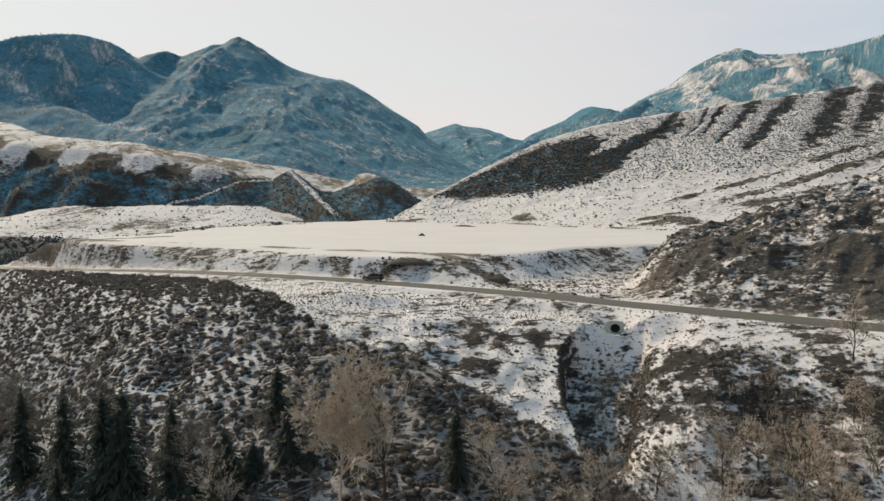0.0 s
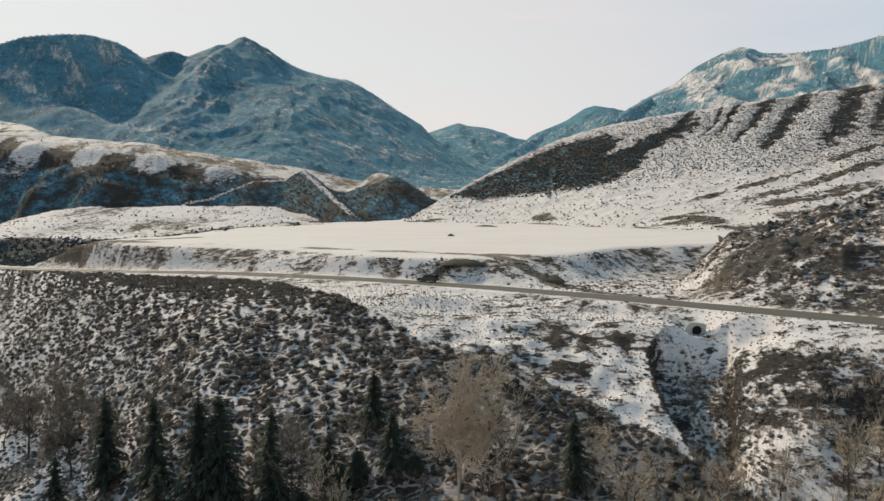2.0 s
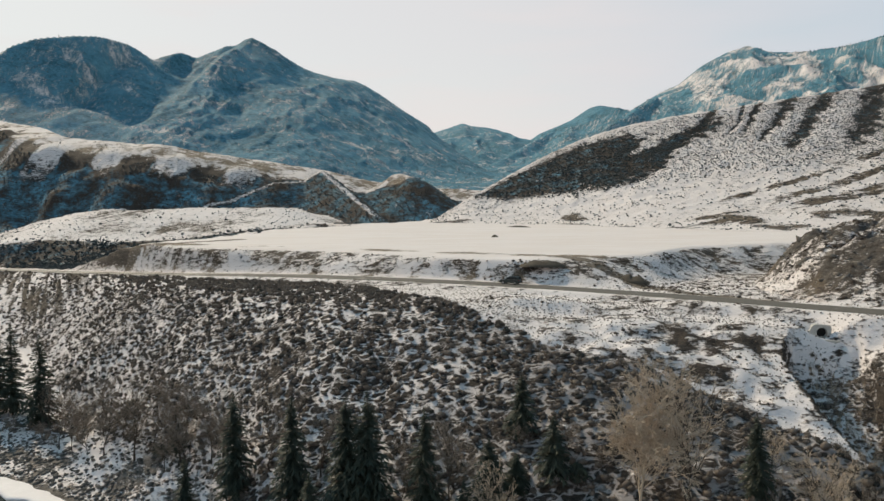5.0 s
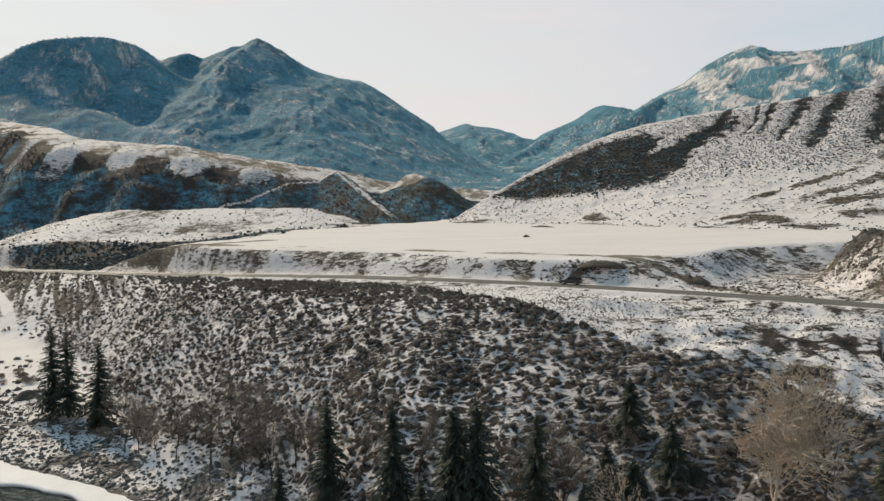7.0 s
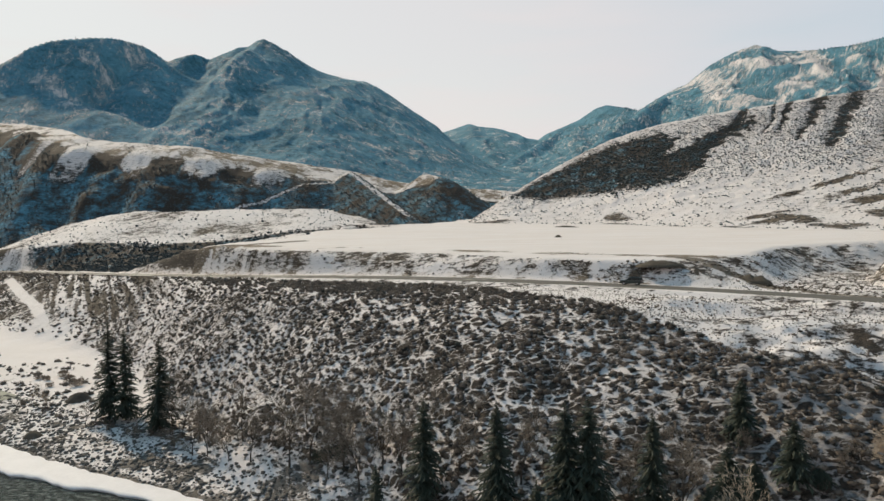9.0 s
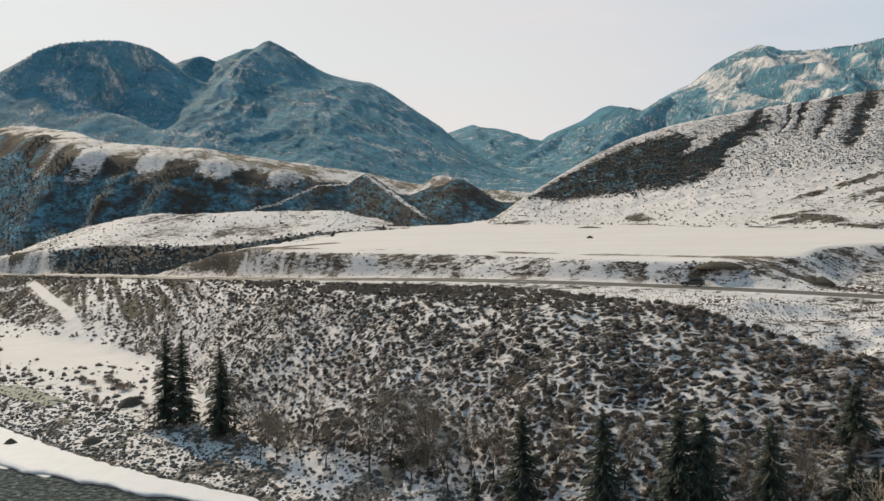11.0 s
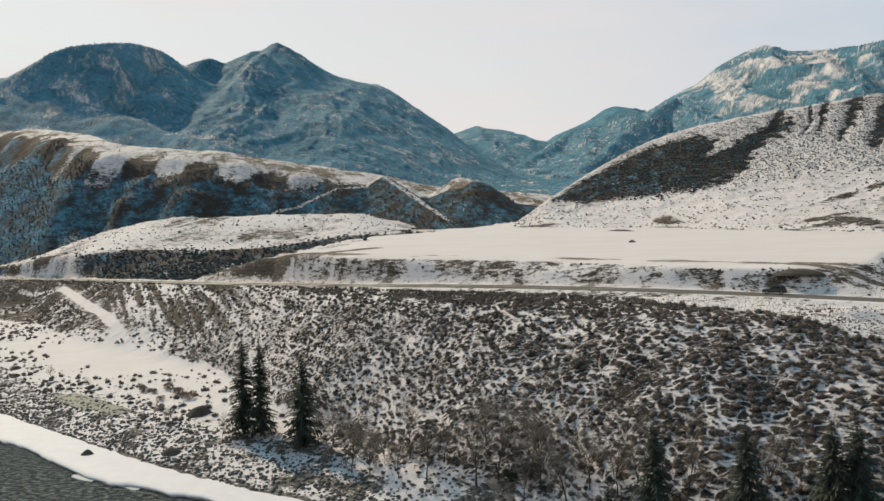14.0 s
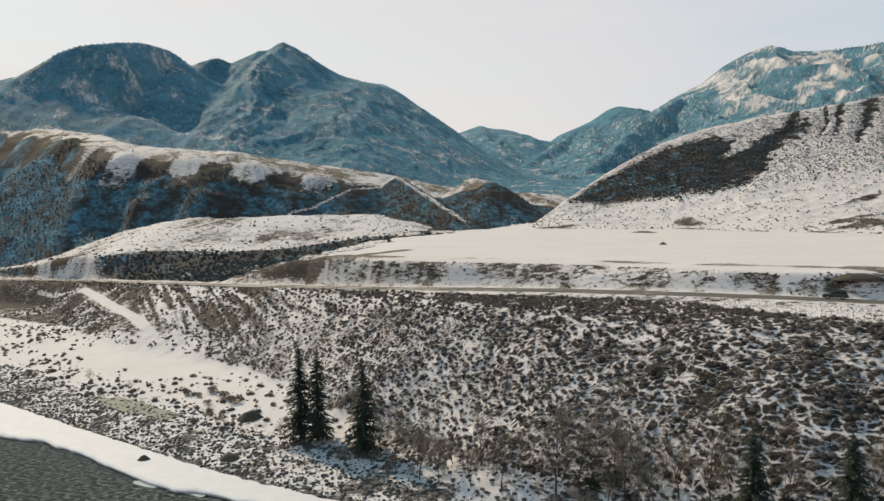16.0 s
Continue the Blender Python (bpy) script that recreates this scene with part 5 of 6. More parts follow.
# ---- trees ----
def spruce_mesh(rng, height=18.0, width=2.4, whorls=30):
    """Trunk and crown of a spruce: drooping fronds in whorls, with gaps."""
    tv, tf = [], []
    n = 7
    rings = 6
    for i in range(rings + 1):
        u = i / rings
        r = 0.22 * (1 - u) ** 0.8 * height / 18 + 0.015
        for j in range(n):
            a = 6.2832 * j / n
            tv.append((r * math.cos(a), r * math.sin(a), -0.8 + u * (height + 0.8)))
    for i in range(rings):
        for j in range(n):
            tf.append((i * n + j, i * n + (j + 1) % n, (i + 1) * n + (j + 1) % n, (i + 1) * n + j))
    v, f = [], []
    for k in range(whorls):
        u = (k / (whorls - 1)) ** 0.92
        z = height * (0.07 + 0.925 * u)
        reach = width * ((1 - u) ** 0.75) * (0.55 + 0.45 * min(1, 5 * u + 0.5)) + 0.10
        count = int(rng.integers(9, 14)) if u < 0.9 else 6
        for c in range(count):
            if rng.uniform() < 0.16:
                continue
            a = rng.uniform(0, 6.2832)
            r = reach * rng.uniform(0.50, 1.22)
            rise = 0.35 * (u - 0.35)
            droop = rng.uniform(0.10, 0.34)
            d, s = np.array([math.cos(a), math.sin(a)]), np.array([-math.sin(a), math.cos(a)])
            half = 0.20 * r + 0.12
            steps = 4

            def spot(q, off, lower=0.0):
                return (d[0] * r * q + s[0] * off, d[1] * r * q + s[1] * off, z + r * (rise * q - droop * q * q) - lower)

            for e in range(steps):
                q0, q1, q2 = e / steps, (e + 1) / steps, (e + 1.5) / steps
                w = half * (1.15 - 0.75 * q0) * rng.uniform(0.8, 1.3)
                for side in (-1, 1):
                    i = len(v)
                    v += [spot(q0, 0), spot(q1, 0), spot(min(q2, 1.1), side * w, 0.10 * r * rng.uniform(0.3, 1.0) + 0.05)]
                    f.append((i, i + 1, i + 2))
                i = len(v)
                v += [spot(q0, 0.02), spot(q1, -0.02), spot(0.5 * (q0 + q1), 0, 0.10 + 0.16 * w / half * rng.uniform(0.6, 1.4))]
                f.append((i, i + 1, i + 2))
    return (tv, tf), (v, f)


def bare_tree_mesh(rng, height=12.0, spread_deg=32, depth=5, splits=3, lean=0.0, twig=0.020, low=0.16):
    """Limbs and a haze of fine twigs of a leafless tree."""
    tv, tf, cv, cf = [], [], [], []

    def limb(p0, p1, r0, r1, vs, fs, n):
        d = (p1 - p0).normalized()
        a = d.orthogonal().normalized()
        b = d.cross(a)
        i = len(vs)
        for p, r in ((p0, r0), (p1, r1)):
            for j in range(n):
                t = 6.2832 * j / n
                q = p + a * (r * math.cos(t)) + b * (r * math.sin(t))
                vs.append(tuple(q))
        for j in range(n):
            fs.append((i + j, i + (j + 1) % n, i + n + (j + 1) % n, i + n + j))

    def grow(p, d, length, r, level):
        steps = (6, 3, 2, 1, 1, 1, 1)[level]
        for k in range(steps):
            wob = Vector(rng.normal(size=3)) * 0.10
            q = p + (d + wob).normalized() * (length / steps)
            fine = level >= 3
            limb(p, q, max(r, twig), max(r * 0.84, twig * 0.7), cv if fine else tv, cf if fine else tf, 3 if fine else 6)
            p, r = q, r * 0.84
            d = (d + wob + Vector((0, 0, 0.05))).normalized()
            if level < depth and k < steps - 1:
                for _ in range(2 if level < 2 else 1):
                    shoot(p, d, length * (0.75 - 0.42 * k / steps) * rng.uniform(0.6, 1.0), r * 0.5, level + 1)
        if level >= depth:
            return
        for _ in range(splits):
            shoot(p, d, length * rng.uniform(0.40, 0.62), r * rng.uniform(0.5, 0.72), level + 1)

    def shoot(p, d, length, r, level):
        axis = d.orthogonal().normalized()
        axis.rotate(Matrix.Rotation(rng.uniform(0, 6.2832), 3, d))
        e = d.copy()
        e.rotate(Matrix.Rotation(radians(rng.uniform(0.5, 1.25) * spread_deg), 3, axis))
        grow(p, e, length, r, level)

    base = Vector((0, 0, -0.6))
    stem = Vector((lean, 0, height * low))
    limb(base, stem, height * 0.017, height * 0.013, tv, tf, 7)
    grow(stem, (stem - base).normalized(), height * 0.52, height * 0.012, 0)
    return (tv, tf), (cv, cf)


def plant(name, label, category, trunk, crown, bark, leaf, x, y, turn=0.0, group="", size=1.0):
    t = thing(name, label, category, x, y, None, turn, size, group)
    part_mesh("trunk", *trunk, bark, t, True)
    part_mesh("crown", *crown, leaf, t)
    return t


rng = np.random.default_rng(5)
spruces = []
# x, y, height of the tip over the river, and how wide the crown is
for i, (x, y, tip, wide) in enumerate(((-130.2, 155.0, 25.0, 2.4), (-126.2, 154.0, 24.2, 2.3), (-115.8, 147.0, 22.4, 2.6), (-59.6, 96.5, 22.0, 2.0), (-50.3, 90.5, 23.0, 2.0), (-42.6, 85.5, 24.2, 2.3), (-39.9, 85.0, 25.0, 2.4),
                                       (-33.0, 83.0, 23.4, 1.7), (-25.6, 80.0, 20.5, 1.9), (-21.0, 87.0, 26.2, 1.5), (-18.2, 80.0, 23.0, 1.5), (-15.6, 79.5, 17.8, 1.05), (1.5, 72.5, 25.0, 1.25), (-46.5, 82.0, 16.0, 1.6), (-66.0, 95.0, 13.5, 1.6), (-22.4, 80.5, 18.5, 1.2), (-28.5, 78.0, 16.5, 1.2))):
    h = tip - ground(x, y)
    trunk, crown = spruce_mesh(rng, h, wide * 1.48, int(24 + h * 1.9))
    tall = "tall dark green spruce at the foot of the slope" if h > 14 else "young dark green spruce at the foot of the slope"
    spruces.append(plant("spruce", tall, "tree", trunk, crown, BARK, NEEDLES, x, y, group="spruces by the river"))

BARE = [bare_tree_mesh(rng, 11, 34, 4, 3, low=0.1), bare_tree_mesh(rng, 9, 38, 4, 3, low=0.08), bare_tree_mesh(rng, 12, 30, 4, 3, low=0.12), bare_tree_mesh(rng, 7, 44, 4, 3, low=0.03)]
bare_made = {}


def bare(kind, x, y, turn, size, leaf, label, group="bare trees at the foot of the slope"):
    key = (kind, leaf.name, label)
    m = pose(x, y, ground(x, y), 0, 0, turn)
    if key in bare_made:
        t = copy_thing(bare_made[key], m)
        t.scale = (size, size, size)
    else:
        t = plant("bare_tree", label, "tree", *BARE[kind], BARK, leaf, x, y, turn, group, size)
        bare_made[key] = t
    return t


big = bare_tree_mesh(rng, 15, 37, 5, 4, low=0.04, twig=0.030)
plant("bare_tree", "large leafless willow with a dense pale tan crown", "tree", *big, TWIG_TAN, TWIG_TAN, -10.8, 71.8, 40, "bare trees at the foot of the slope", 0.97)
for x, y, k, size in ((-82.0, 115.5, 0, 1.15), (-104.0, 132.5, 2, 0.75), (-100.5, 130.5, 0, 0.7), (-95.0, 125.5, 1, 0.8), (-90.0, 121.5, 2, 0.7), (-75.0, 110.5, 1, 0.8), (-69.5, 105.5, 2, 0.95), (-63.0, 102.0, 0, 0.9),
                      (-55.0, 97.0, 1, 0.9), (-47.0, 92.5, 2, 0.8), (-36.0, 84.0, 1, 0.9), (-30.0, 81.0, 0, 1.0), (-108.5, 135.5, 1, 0.5), (-119.0, 141.0, 3, 0.6), (-134.0, 152.0, 2, 0.45), (-112.0, 143.5, 0, 0.8), (-109.0, 141.0, 2, 0.75), (-104.5, 137.5, 1, 0.9), (-98.0, 132.0, 3, 0.8), (-93.0, 127.5, 0, 0.85), (-87.0, 122.5, 1, 0.9), (-78.5, 115.0, 2, 1.0), (-72.5, 110.5, 0, 1.05), (-66.0, 106.0, 1, 1.0), (-60.0, 102.5, 3, 1.1), (-73.0, 114.5, 1, 1.0), (-80.0, 120.5, 0, 0.8)):
    bare(k, x, y, 57 * x, size, TWIG_BROWN, "leafless brown tree with fine twigs at the foot of the slope")
for x, y, k, size in ((-6.0, 71.0, 0, 1.2), (-24.0, 74.5, 2, 0.8), (6.0, 67.0, 1, 1.0), (12.0, 65.0, 3, 1.1), (26.0, 61.0, 0, 0.9), (33.0, 62.0, 1, 0.8), (39.0, 65.0, 2, 0.85), (45.0, 70.0, 3, 1.0), (50.0, 83.0, 0, 0.7), (10.0, 72.0, 3, 0.8), (16.0, 70.5, 1, 0.75), (22.5, 71.0, 3, 0.85), (29.0, 70.0, 0, 0.75), (34.0, 73.0, 3, 0.9), (40.0, 74.0, 1, 0.8), (46.0, 76.0, 3, 0.95), (52.0, 75.0, 2, 0.7), (36.5, 68.0, 2, 0.8), (4.0, 75.0, 3, 0.8)):
    bare(k, x, y, 91 * x, size, TWIG_TAN, "leafless tree with pale tan twigs on the lower slope")
# low leafless thickets that close the foot of the slope
for i in range(26):
    x = -112 + i * 4.1 + rng.uniform(-1.2, 1.2)
    y = lin(np.array([x]), -112, 139, -82, 119, -50, 98, -20, 84, 0, 72)[0] + rng.uniform(-2.5, 4)
    bare(3, x, float(y), 77 * i, rng.uniform(0.35, 0.7), TWIG_BROWN, "low leafless thicket at the foot of the slope", "thickets at the foot of the slope")


# ---- culvert, mounds, boulders, pool ----
def culvert(x, y, z):
    t = thing("culvert", "pale concrete culvert with a round pipe mouth under the road", "culvert", x, y, z, -14)
    hole, n = 0.78, 32
    outline = [(-2.3, -0.3), (1.25, -0.3), (1.30, 1.9), (-0.9, 2.0), (-1.35, 1.75)]
    c = (0.0, 0.78)

    def rim(a):
        best = 9
        dx, dz = math.cos(a), math.sin(a)
        for (x0, z0), (x1, z1) in zip(outline, outline[1:] + outline[:1]):
            ex, ez = x1 - x0, z1 - z0
            det = dx * -ez + dz * ex
            if abs(det) < 1e-6:
                continue
            q = ((x0 - c[0]) * -ez + (z0 - c[1]) * ex) / det
            u = (dx * (z0 - c[1]) - dz * (x0 - c[0])) / det
            if q > 0 and -1e-6 <= u <= 1 + 1e-6:
                best = min(best, q)
        return best

    v, f = [], []
    for j in range(n):
        a = 6.2832 * j / n
        r = rim(a)
        for yy in (0.0, 0.45):
            v += [(c[0] + hole * math.cos(a), yy, c[1] + hole * math.sin(a)), (c[0] + r * math.cos(a), yy, c[1] + r * math.sin(a))]
    for j in range(n):
        a, b = 4 * j, 4 * ((j + 1) % n)
        f += [(a, b, b + 1, a + 1), (a + 2, a + 3, b + 3, b + 2), (a + 1, b + 1, b + 3, a + 3)]
    part_mesh("headwall", v, f, CONCRETE, t)
    v, f = [], []
    for yy, r in ((-0.12, 0.92), (-0.12, 0.76), (4.5, 0.76), (4.5, 0.92)):
        for j in range(n):
            a = 6.2832 * j / n
            v.append((c[0] + r * math.cos(a), yy, c[1] + r * math.sin(a)))
    for k in range(4):
        for j in range(n):
            f.append((k * n + j, k * n + (j + 1) % n, ((k + 1) % 4) * n + (j + 1) % n, ((k + 1) % 4) * n + j))
    part_mesh("pipe", v, f, CONCRETE, t, label="round concrete pipe")
    # an added dark disc closes the pipe and stands for its inner shade
    v = [(c[0] + 0.77 * math.cos(6.2832 * j / n), 0.9, c[1] + 0.77 * math.sin(6.2832 * j / n)) for j in range(n)]
    part_mesh("shade_disc", v, [tuple(range(n))], DARK_HOLE, t, label="dark disc that stands for the shade inside the pipe")
    v, f = [], []
    for i, (xx, hh) in enumerate(((-2.3, 0.3), (-1.4, 0.25), (1.3, 0.25), (2.0, 0.2))):
        v += [(xx, -1.8, -0.5), (xx, 0.1, -0.5), (xx, -1.8, -0.12), (xx, 0.1, 0.02)]
    for i in range(3):
        a, b = 4 * i, 4 * i + 4
        f += [(a, b, b + 2, a + 2), (a + 2, b + 2, b + 3, a + 3), (a + 1, a + 3, b + 3, b + 1), (a, a + 1, b + 1, b)]
    f += [(0, 2, 3, 1), (12, 13, 15, 14)]
    part_mesh("apron", v, f, CONCRETE, t, label="low concrete apron")
    return t


culvert(27.0, 106.6, ground(27.0, 105.6) - 0.05)


for x, y, size in ((-155.5, 168.6, 0.42), (-149.3, 164.7, 0.34), (-205.0, 214.0, 0.36), (-186.0, 199.0, 0.3)):
    bare(2, x, y, 31 * x, size, TWIG_TAN, "thin leafless sapling on the snowy river flat", "saplings on the river flat")


def shrub_mesh(rng, r, tall, lobes, sprays, spray):
    """Stems and crown of a rounded shrub: lobes of short sprays round a few stems."""
    sv, sf, v, f = [], [], [], []
    for k in range(lobes):
        a = 6.2832 * k / lobes + rng.uniform(-0.4, 0.4)
        out = r * rng.uniform(0.25, 0.6) * (k > 0)
        c = np.array([out * math.cos(a), out * math.sin(a), tall * rng.uniform(0.42, 0.62)])
        size = np.array([r, r, tall]) * rng.uniform(0.42, 0.58)
        i = len(sv)
        for j in range(4):
            b = 1.5708 * j
            sv.append((0.05 * math.cos(b), 0.05 * math.sin(b), -0.3))
        sv.append(tuple(c))
        sf += [(i + j, i + (j + 1) % 4, i + 4) for j in range(4)]
        for _ in range(sprays):
            d = rng.normal(size=3)
            d /= np.linalg.norm(d)
            p = c + d * size * rng.uniform(0.55, 1.1)
            if p[2] < 0.02:
                continue
            side = np.cross(d, rng.normal(size=3))
            side *= spray * rng.uniform(0.5, 1.0) / np.linalg.norm(side)
            tip = p + (d + np.array([0, 0, 0.5])) * spray * rng.uniform(0.8, 1.8)
            i = len(v)
            v += [tuple(p - side), tuple(p + side), tuple(tip)]
            f.append((i, i + 1, i + 2))
    return (sv, sf), (v, f)


EVERGREEN, TWIGGY = shrub_mesh(rng, 1.5, 2.4, 6, 230, 0.16), shrub_mesh(rng, 1.5, 1.5, 5, 130, 0.15)
for x, y, size in ((-73.8, 112.5, 1.0), (-76.8, 113.6, 0.8)):
    plant("evergreen_shrub", "round dark evergreen shrub at the foot of the slope", "shrub", *EVERGREEN, BARK, NEEDLES, x, y, 50 * x, "evergreen shrubs at the foot of the slope", size)
for x, y, size in ((-168.7, 193.6, 1.0), (-164.7, 191.5, 0.8), (-162.2, 194.5, 1.1), (-157.2, 188.6, 1.2), (-152.5, 183.4, 1.2), (-155.0, 186.0, 0.8), (-160.0, 184.2, 0.7)):
    plant("leafless_bush", "low dark leafless bush on the snowy river flat", "bush", *TWIGGY, BARK, TWIG_BROWN, x, y, 50 * x, "bushes on the river flat", size)


def heap(name, label, category, x, y, rx, ry, h, turn, material, seed, rough=0.18, group="", base=None):
    """A rounded heap with an uneven top, set into the ground."""
    t = np.linspace(0, 1, 12)
    v, f, n = [(0, 0, h * (1 + 0.1 * rough))], [], 28
    for r in t[1:]:
        for j in range(n):
            a = 6.2832 * j / n
            e = 1 + rough * float(fbm(np.array([2 * math.cos(a) + seed]), np.array([2 * math.sin(a)]), 1.3, 3, seed)[0])
            px, py = rx * r * math.cos(a) * e, ry * r * math.sin(a) * e
            up = float(fbm(np.array([px * 0.9 + 40 * seed]), np.array([py * 0.9]), 1.7, 3, seed)[0])
            v.append((px, py, h * ((1 - r * r) ** 1.3 * (1 + 1.2 * rough * up) - 0.35 * (r > 0.99))))
    f += [(0, 1 + j, 1 + (j + 1) % n) for j in range(n)]
    for i in range(10):
        for j in range(n):
            f.append((1 + i * n + j, 1 + (i + 1) * n + j, 1 + (i + 1) * n + (j + 1) % n, 1 + i * n + (j + 1) % n))
    ob = new(name, mesh_from(name, v, f, material, True))
    ob.matrix_world = pose(x, y, (ground(x, y) if base is None else base) - 0.12 * h, 0, 0, turn)
    return tagged(ob, label, category, group)


heap("earth_mound", "dark earth mound below the snow field", "mound", -7.6, 159.3, 5.4, 2.6, 1.15, -15, DARK_SOIL, 3, 0.3)
heap("earth_mound", "long dark earth mound beside the cart track", "mound", 11.3, 156.0, 4.6, 1.8, 1.4, -40, DARK_SOIL, 4, 0.6)
heap("hay_heap", "small dark heap on the snow field", "heap", -8.5, 288.0, 1.8, 1.3, 1.1, 10, DARK_SOIL, 5)
heap("earth_bank", "low dark bank at the far side of the snow field", "bank", 12.0, 385.0, 8.0, 1.2, 1.0, -25, DARK_SOIL, 6)
heap("boulder", "dark flat boulder on the snowy river flat", "boulder", -145.2, 170.6, 3.5, 2.2, 2.2, 20, DARK_SOIL, 7)
heap("boulder", "dark boulder frozen into the shelf ice", "boulder", -162.6, 152.0, 1.7, 1.2, 1.25, 0, DARK_SOIL, 8, base=0.5)
for x, y, r, s in ((-226, 231, 2.2, 11), (-220, 221, 2.0, 12), (-213, 213, 1.2, 13), (-236, 243, 1.3, 14), (-143.5, 149.0, 2.6, 15), (-127, 156, 1.2, 16), (-152, 178, 1.3, 17), (-189, 186, 1.2, 18), (-203, 203, 1.0, 19),
                   (-153.5, 159.2, 0.8, 20), (-144.3, 159.8, 1.2, 21), (-140.8, 144.9, 1.0, 22), (-154.4, 168.9, 1.0, 23), (-168.8, 187.2, 1.1, 24), (-216.0, 208.0, 1.1, 25), (-205.5, 211.5, 1.3, 26)):
    heap("boulder", "dark boulder on the stony river bank", "boulder", x, y, r, r * 0.7, r * 0.5, 23 * s, DARK_SOIL, s, group="boulders on the river bank")


def pool(x, y, rx, ry, turn):
    n = 40
    v = [(0, 0, 0.0)]
    for j in range(n):
        a = 6.2832 * j / n
        e = 1 + 0.5 * float(fbm(np.array([math.cos(a) * 1.5]), np.array([math.sin(a) * 1.5]), 1.0, 3, 77)[0])
        v.append((rx * e * math.cos(a), ry * e * math.sin(a), 0.0))
    c, s = math.cos(radians(turn)), math.sin(radians(turn))
    w = [(x + p[0] * c - p[1] * s, y + p[0] * s + p[1] * c) for p in v]
    z = land(np.array([p[0] for p in w]), np.array([p[1] for p in w]))[0] + 0.10
    me = mesh_from("frozen_pool", [(p[0], p[1], q) for p, q in zip(w, z)], [(0, 1 + j, 1 + (j + 1) % n) for j in range(n)], plain("pool_ice", (0.25, 0.26, 0.21), 0.75, vary=0.2, size=6.0), True)
    tagged(new("frozen_pool", me), "shallow frozen pool of greenish ice on the river flat", "pool", kind="structure")


pool(-179.0, 186.0, 18.0, 3.4, -38)


# ---- the car ----
PAINT = plain("car_paint", (0.035, 0.048, 0.045), 0.28, 0.3, vary=0.1, size=2.0)
GLASS = plain("tinted_glass", (0.02, 0.024, 0.026), 0.06, vary=0.1, size=1.0)
RUBBER = plain("tyre_rubber", (0.018, 0.018, 0.018), 0.85, vary=0.2, size=0.3)
METAL = plain("rim_metal", (0.45, 0.45, 0.46), 0.35, 1.0, vary=0.1, size=0.5)
PLASTIC = plain("black_plastic", (0.025, 0.025, 0.026), 0.6, vary=0.2, size=0.5)
LAMP = plain("lamp_glass", (0.70, 0.70, 0.68), 0.15, vary=0.1, size=0.2)
TAIL = plain("tail_lamp", (0.30, 0.02, 0.02), 0.2, vary=0.1, size=0.2)


def box(bm, x0, x1, y0, y1, z0, z1, bevel=0.03, taper=0.0):
    m = Matrix.Translation(((x0 + x1) / 2, (y0 + y1) / 2, (z0 + z1) / 2)) @ Matrix.Diagonal((x1 - x0, y1 - y0, z1 - z0, 1))
    made = bmesh.ops.create_cube(bm, size=1.0, matrix=m)["verts"]
    if taper:
        for q in made:
            if q.co.z > (z0 + z1) / 2:
                q.co.y *= 1 - taper
    edges = list({e for q in made for e in q.link_edges})
    if bevel:
        bmesh.ops.bevel(bm, geom=edges, offset=bevel, segments=2, affect="EDGES", profile=0.6)


def loft(sections, closed=True):
    """A skin over rings of equal count."""
    bm = bmesh.new()
    rings = [[bm.verts.new(p) for p in s] for s in sections]
    n = len(rings[0])
    for a, b in zip(rings, rings[1:]):
        for j in range(n):
            bm.faces.new((a[j], b[j], b[(j + 1) % n], a[(j + 1) % n]))
    if closed:
        bm.faces.new(rings[0])
        bm.faces.new(list(reversed(rings[-1])))
    bmesh.ops.recalc_face_normals(bm, faces=bm.faces)
    return bm


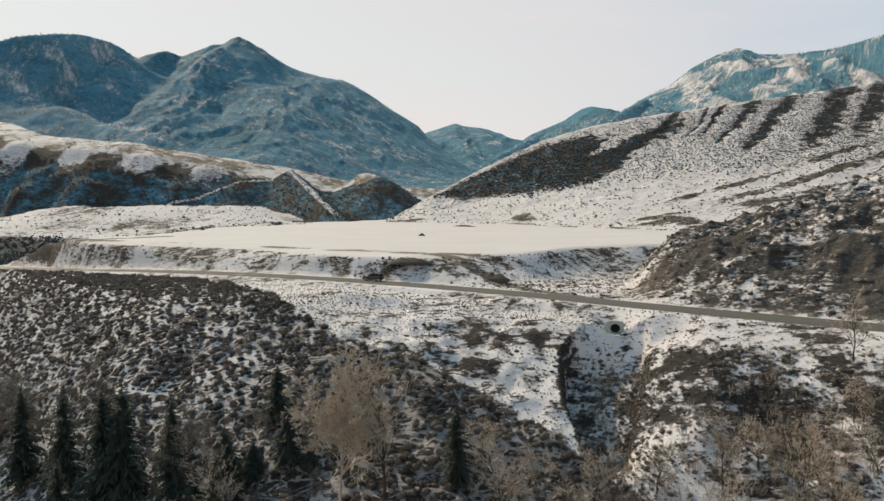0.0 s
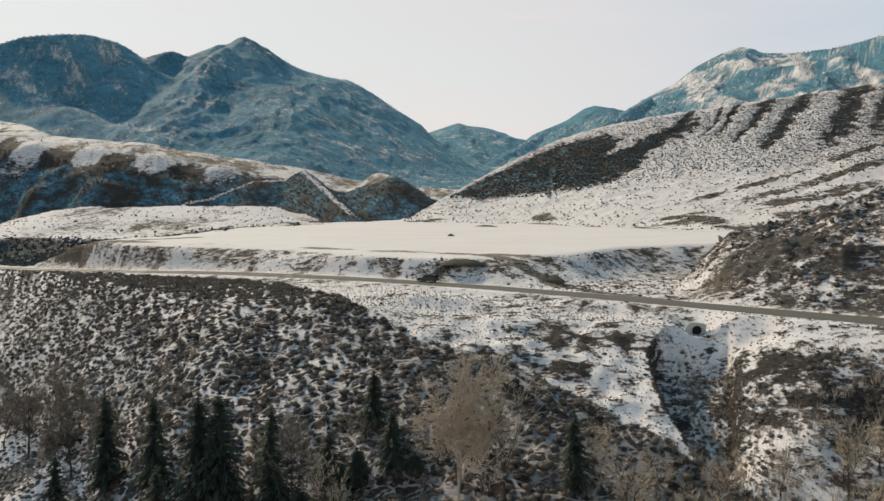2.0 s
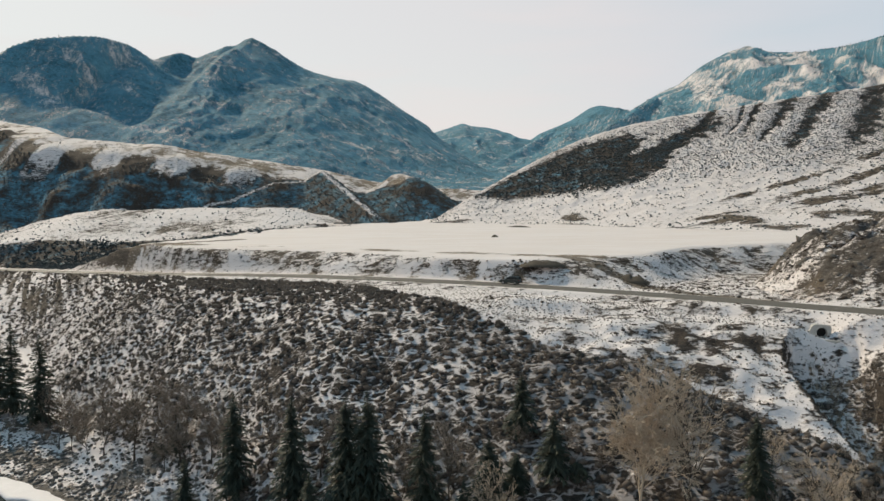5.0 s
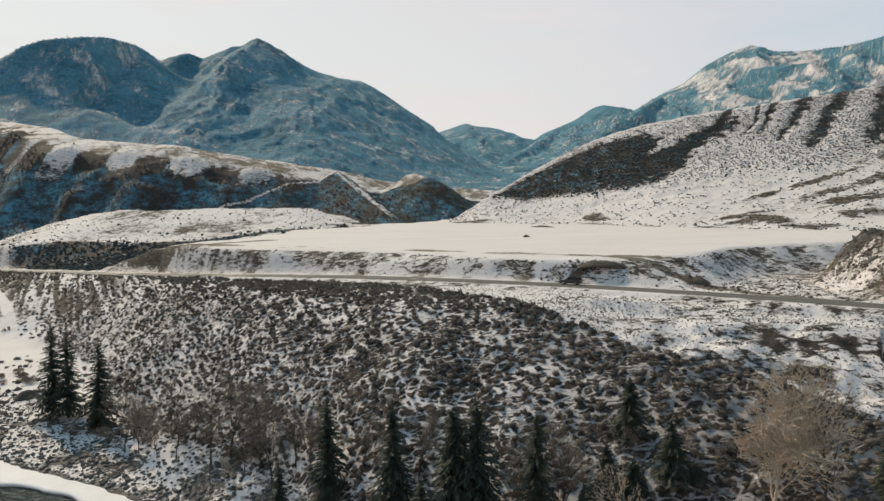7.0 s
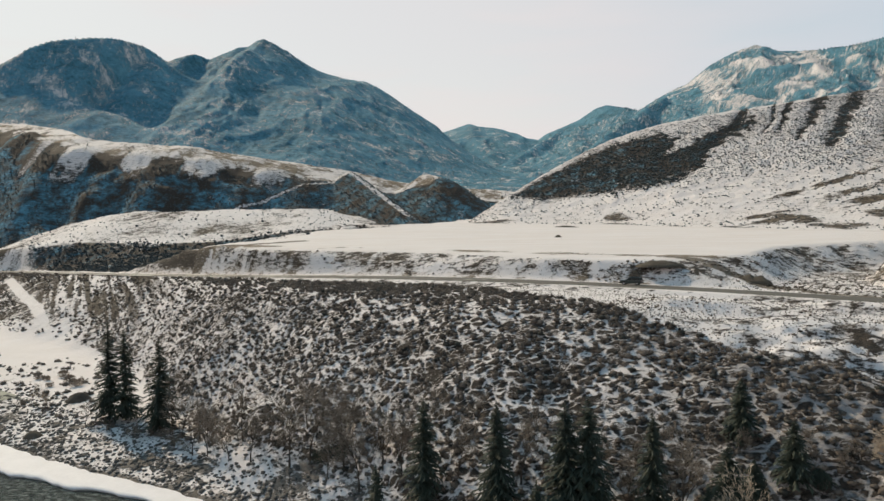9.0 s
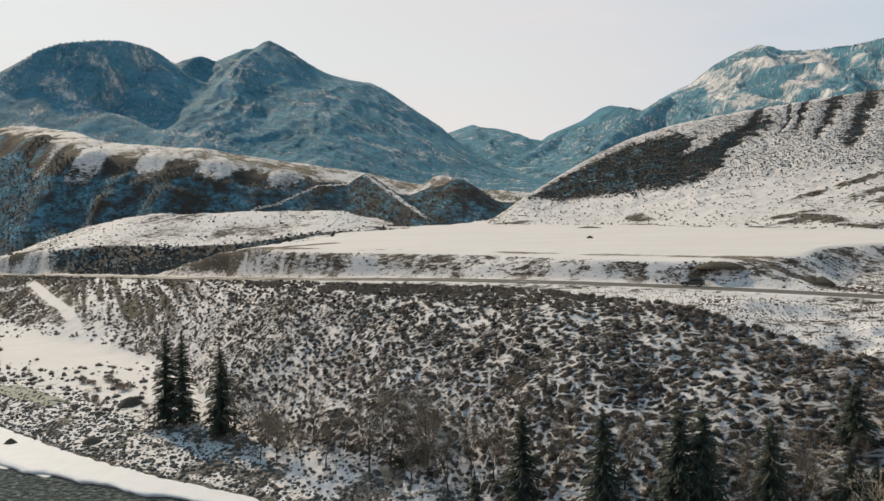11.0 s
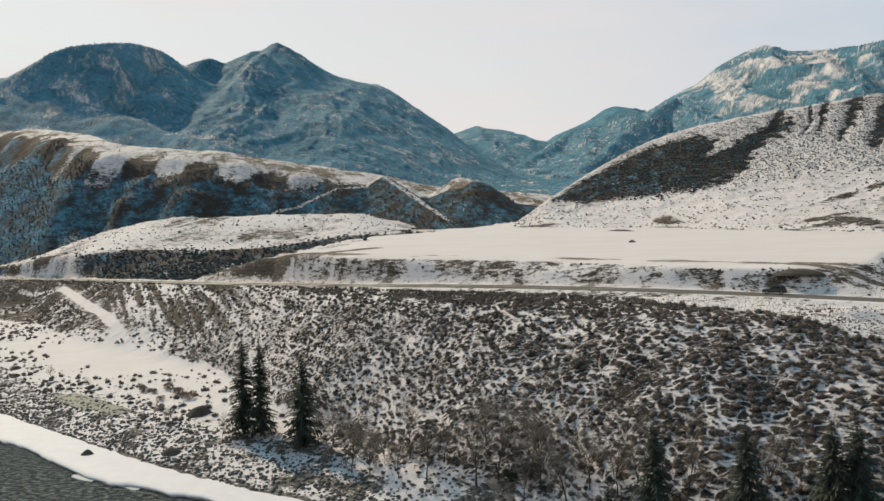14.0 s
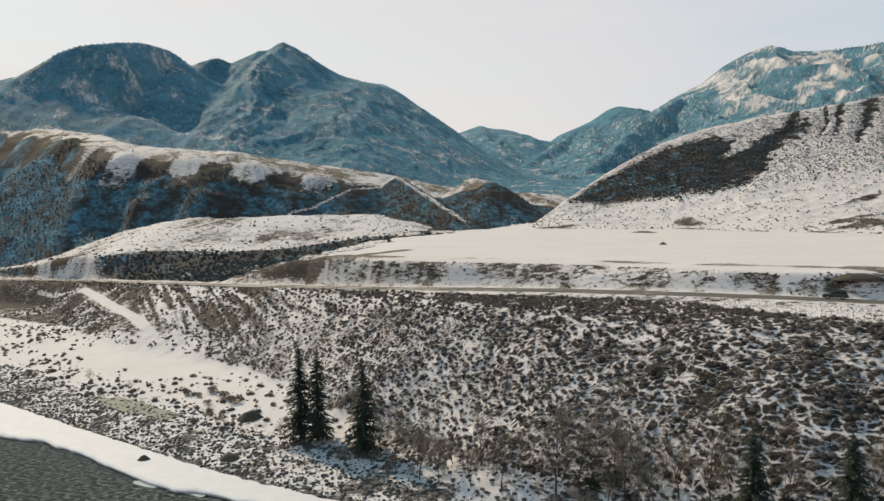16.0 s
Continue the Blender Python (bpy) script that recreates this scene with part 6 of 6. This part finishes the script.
def car(x, y, z, turn):
    t = thing("car", "dark green off-road car on the road", "car", x, y, z, turn)

    def ring(px, zl, zh, w, tuck):
        return [(px, -w, zl + 0.05), (px, -w * 1.0, (zl + zh) * 0.55), (px, -w * (1 - tuck), zh - 0.04), (px, -w * 0.75, zh), (px, w * 0.75, zh), (px, w * (1 - tuck), zh - 0.04), (px, w, (zl + zh) * 0.55), (px, w, zl + 0.05), (px, w * 0.85, zl), (px, -w * 0.85, zl)]

    body = loft([ring(-2.36, 0.45, 0.85, 0.74, 0.05), ring(-2.28, 0.34, 0.98, 0.86, 0.05), ring(-1.5, 0.30, 1.06, 0.93, 0.04), ring(-0.9, 0.30, 1.10, 0.94, 0.03), ring(1.6, 0.30, 1.12, 0.94, 0.03), ring(2.2, 0.34, 1.10, 0.90, 0.04), ring(2.34, 0.45, 1.00, 0.82, 0.05)])
    part("body", body, PAINT, t)
    cab = loft([ring(-0.95, 1.06, 1.12, 0.84, 0.05), ring(-0.25, 1.06, 1.70, 0.80, 0.10), ring(0.3, 1.06, 1.77, 0.79, 0.10), ring(1.5, 1.06, 1.75, 0.79, 0.10), ring(2.05, 1.06, 1.62, 0.78, 0.10), ring(2.26, 1.06, 1.12, 0.82, 0.05)])
    part("cabin", cab, PAINT, t)

    def pane(name, pts, label):
        bm = bmesh.new()
        vs = [bm.verts.new(p) for p in pts]
        face = bm.faces.new(vs)
        bmesh.ops.solidify(bm, geom=[face], thickness=0.02)
        part(name, bm, GLASS, t, label)

    for s in (-1, 1):
        for x0, x1, q0, q1 in ((-0.70, 0.28, -0.16, 0.26), (0.36, 1.18, 0.36, 1.18), (1.26, 2.02, 1.26, 1.86)):
            pane("side_window", [(x0, s * 0.835, 1.16), (x1, s * 0.835, 1.16), (q1, s * 0.785, 1.60), (q0, s * 0.785, 1.60)], "dark tinted side window")
    pane("windscreen", [(-0.93, -0.70, 1.15), (-0.93, 0.70, 1.15), (-0.32, 0.62, 1.66), (-0.32, -0.62, 1.66)], "dark sloping windscreen")
    pane("rear_window", [(2.265, -0.62, 1.18), (2.265, 0.62, 1.18), (2.11, 0.58, 1.56), (2.11, -0.58, 1.56)], "dark rear window")
    for wx in (-1.42, 1.42):
        for s in (-1, 1):
            v, f, n = [], [], 20
            prof = ((0.22, -0.12), (0.34, -0.13), (0.385, -0.09), (0.385, 0.09), (0.34, 0.13), (0.22, 0.12))
            for j in range(n):
                a = 6.2832 * j / n
                v += [(wx + r * math.cos(a), s * 0.84 + w, 0.385 + r * math.sin(a)) for r, w in prof]
            m = len(prof)
            for j in range(n):
                for k in range(m):
                    f.append((j * m + k, j * m + (k + 1) % m, ((j + 1) % n) * m + (k + 1) % m, ((j + 1) % n) * m + k))
            wheel = part_mesh("wheel", v, f, RUBBER, t, True, "black rubber tyre on a metal rim")
            bm = bmesh.new()
            bmesh.ops.create_cone(bm, cap_ends=True, segments=16, radius1=0.225, radius2=0.19, depth=0.16, matrix=pose(wx, s * 0.87, 0.385, -90 * s))
            part("rim", bm, METAL, wheel, "grey metal rim")
            bm = bmesh.new()
            box(bm, wx - 0.50, wx + 0.50, s * 0.93 - 0.05, s * 0.93 + 0.05, 0.76, 0.86, 0.03)
            part("wheel_arch", bm, PLASTIC, t, "black wheel arch")
    for nm, args, mat in (("front_bumper", (-2.44, -2.26, -0.84, 0.84, 0.38, 0.64), PLASTIC), ("rear_bumper", (2.26, 2.44, -0.84, 0.84, 0.42, 0.66), PLASTIC), ("grille", (-2.40, -2.34, -0.48, 0.48, 0.66, 0.84), PLASTIC),
                          ("roof_rail", (-0.1, 1.8, -0.72, -0.67, 1.76, 1.82), PLASTIC), ("roof_rail", (-0.1, 1.8, 0.67, 0.72, 1.76, 1.82), PLASTIC), ("headlight", (-2.37, -2.24, -0.82, -0.54, 0.74, 0.88), LAMP), ("headlight", (-2.37, -2.24, 0.54, 0.82, 0.74, 0.88), LAMP),
                          ("tail_light", (2.24, 2.36, -0.86, -0.68, 0.80, 1.06), TAIL), ("tail_light", (2.24, 2.36, 0.68, 0.86, 0.80, 1.06), TAIL), ("mirror", (-0.68, -0.54, -1.10, -0.90, 1.08, 1.24), PAINT), ("mirror", (-0.68, -0.54, 0.90, 1.10, 1.08, 1.24), PAINT)):
        bm = bmesh.new()
        box(bm, *args, bevel=0.02)
        part(nm, bm, mat, t)
    return t


car_x = -15.5
car(car_x, float(road_y(np.array([car_x]))[0]) + 1.2, float(road_z(np.array([car_x]))[0]) + 0.10, math.degrees(math.atan2(road_y(np.array([car_x + 2]))[0] - road_y(np.array([car_x - 2]))[0], 4.0)))
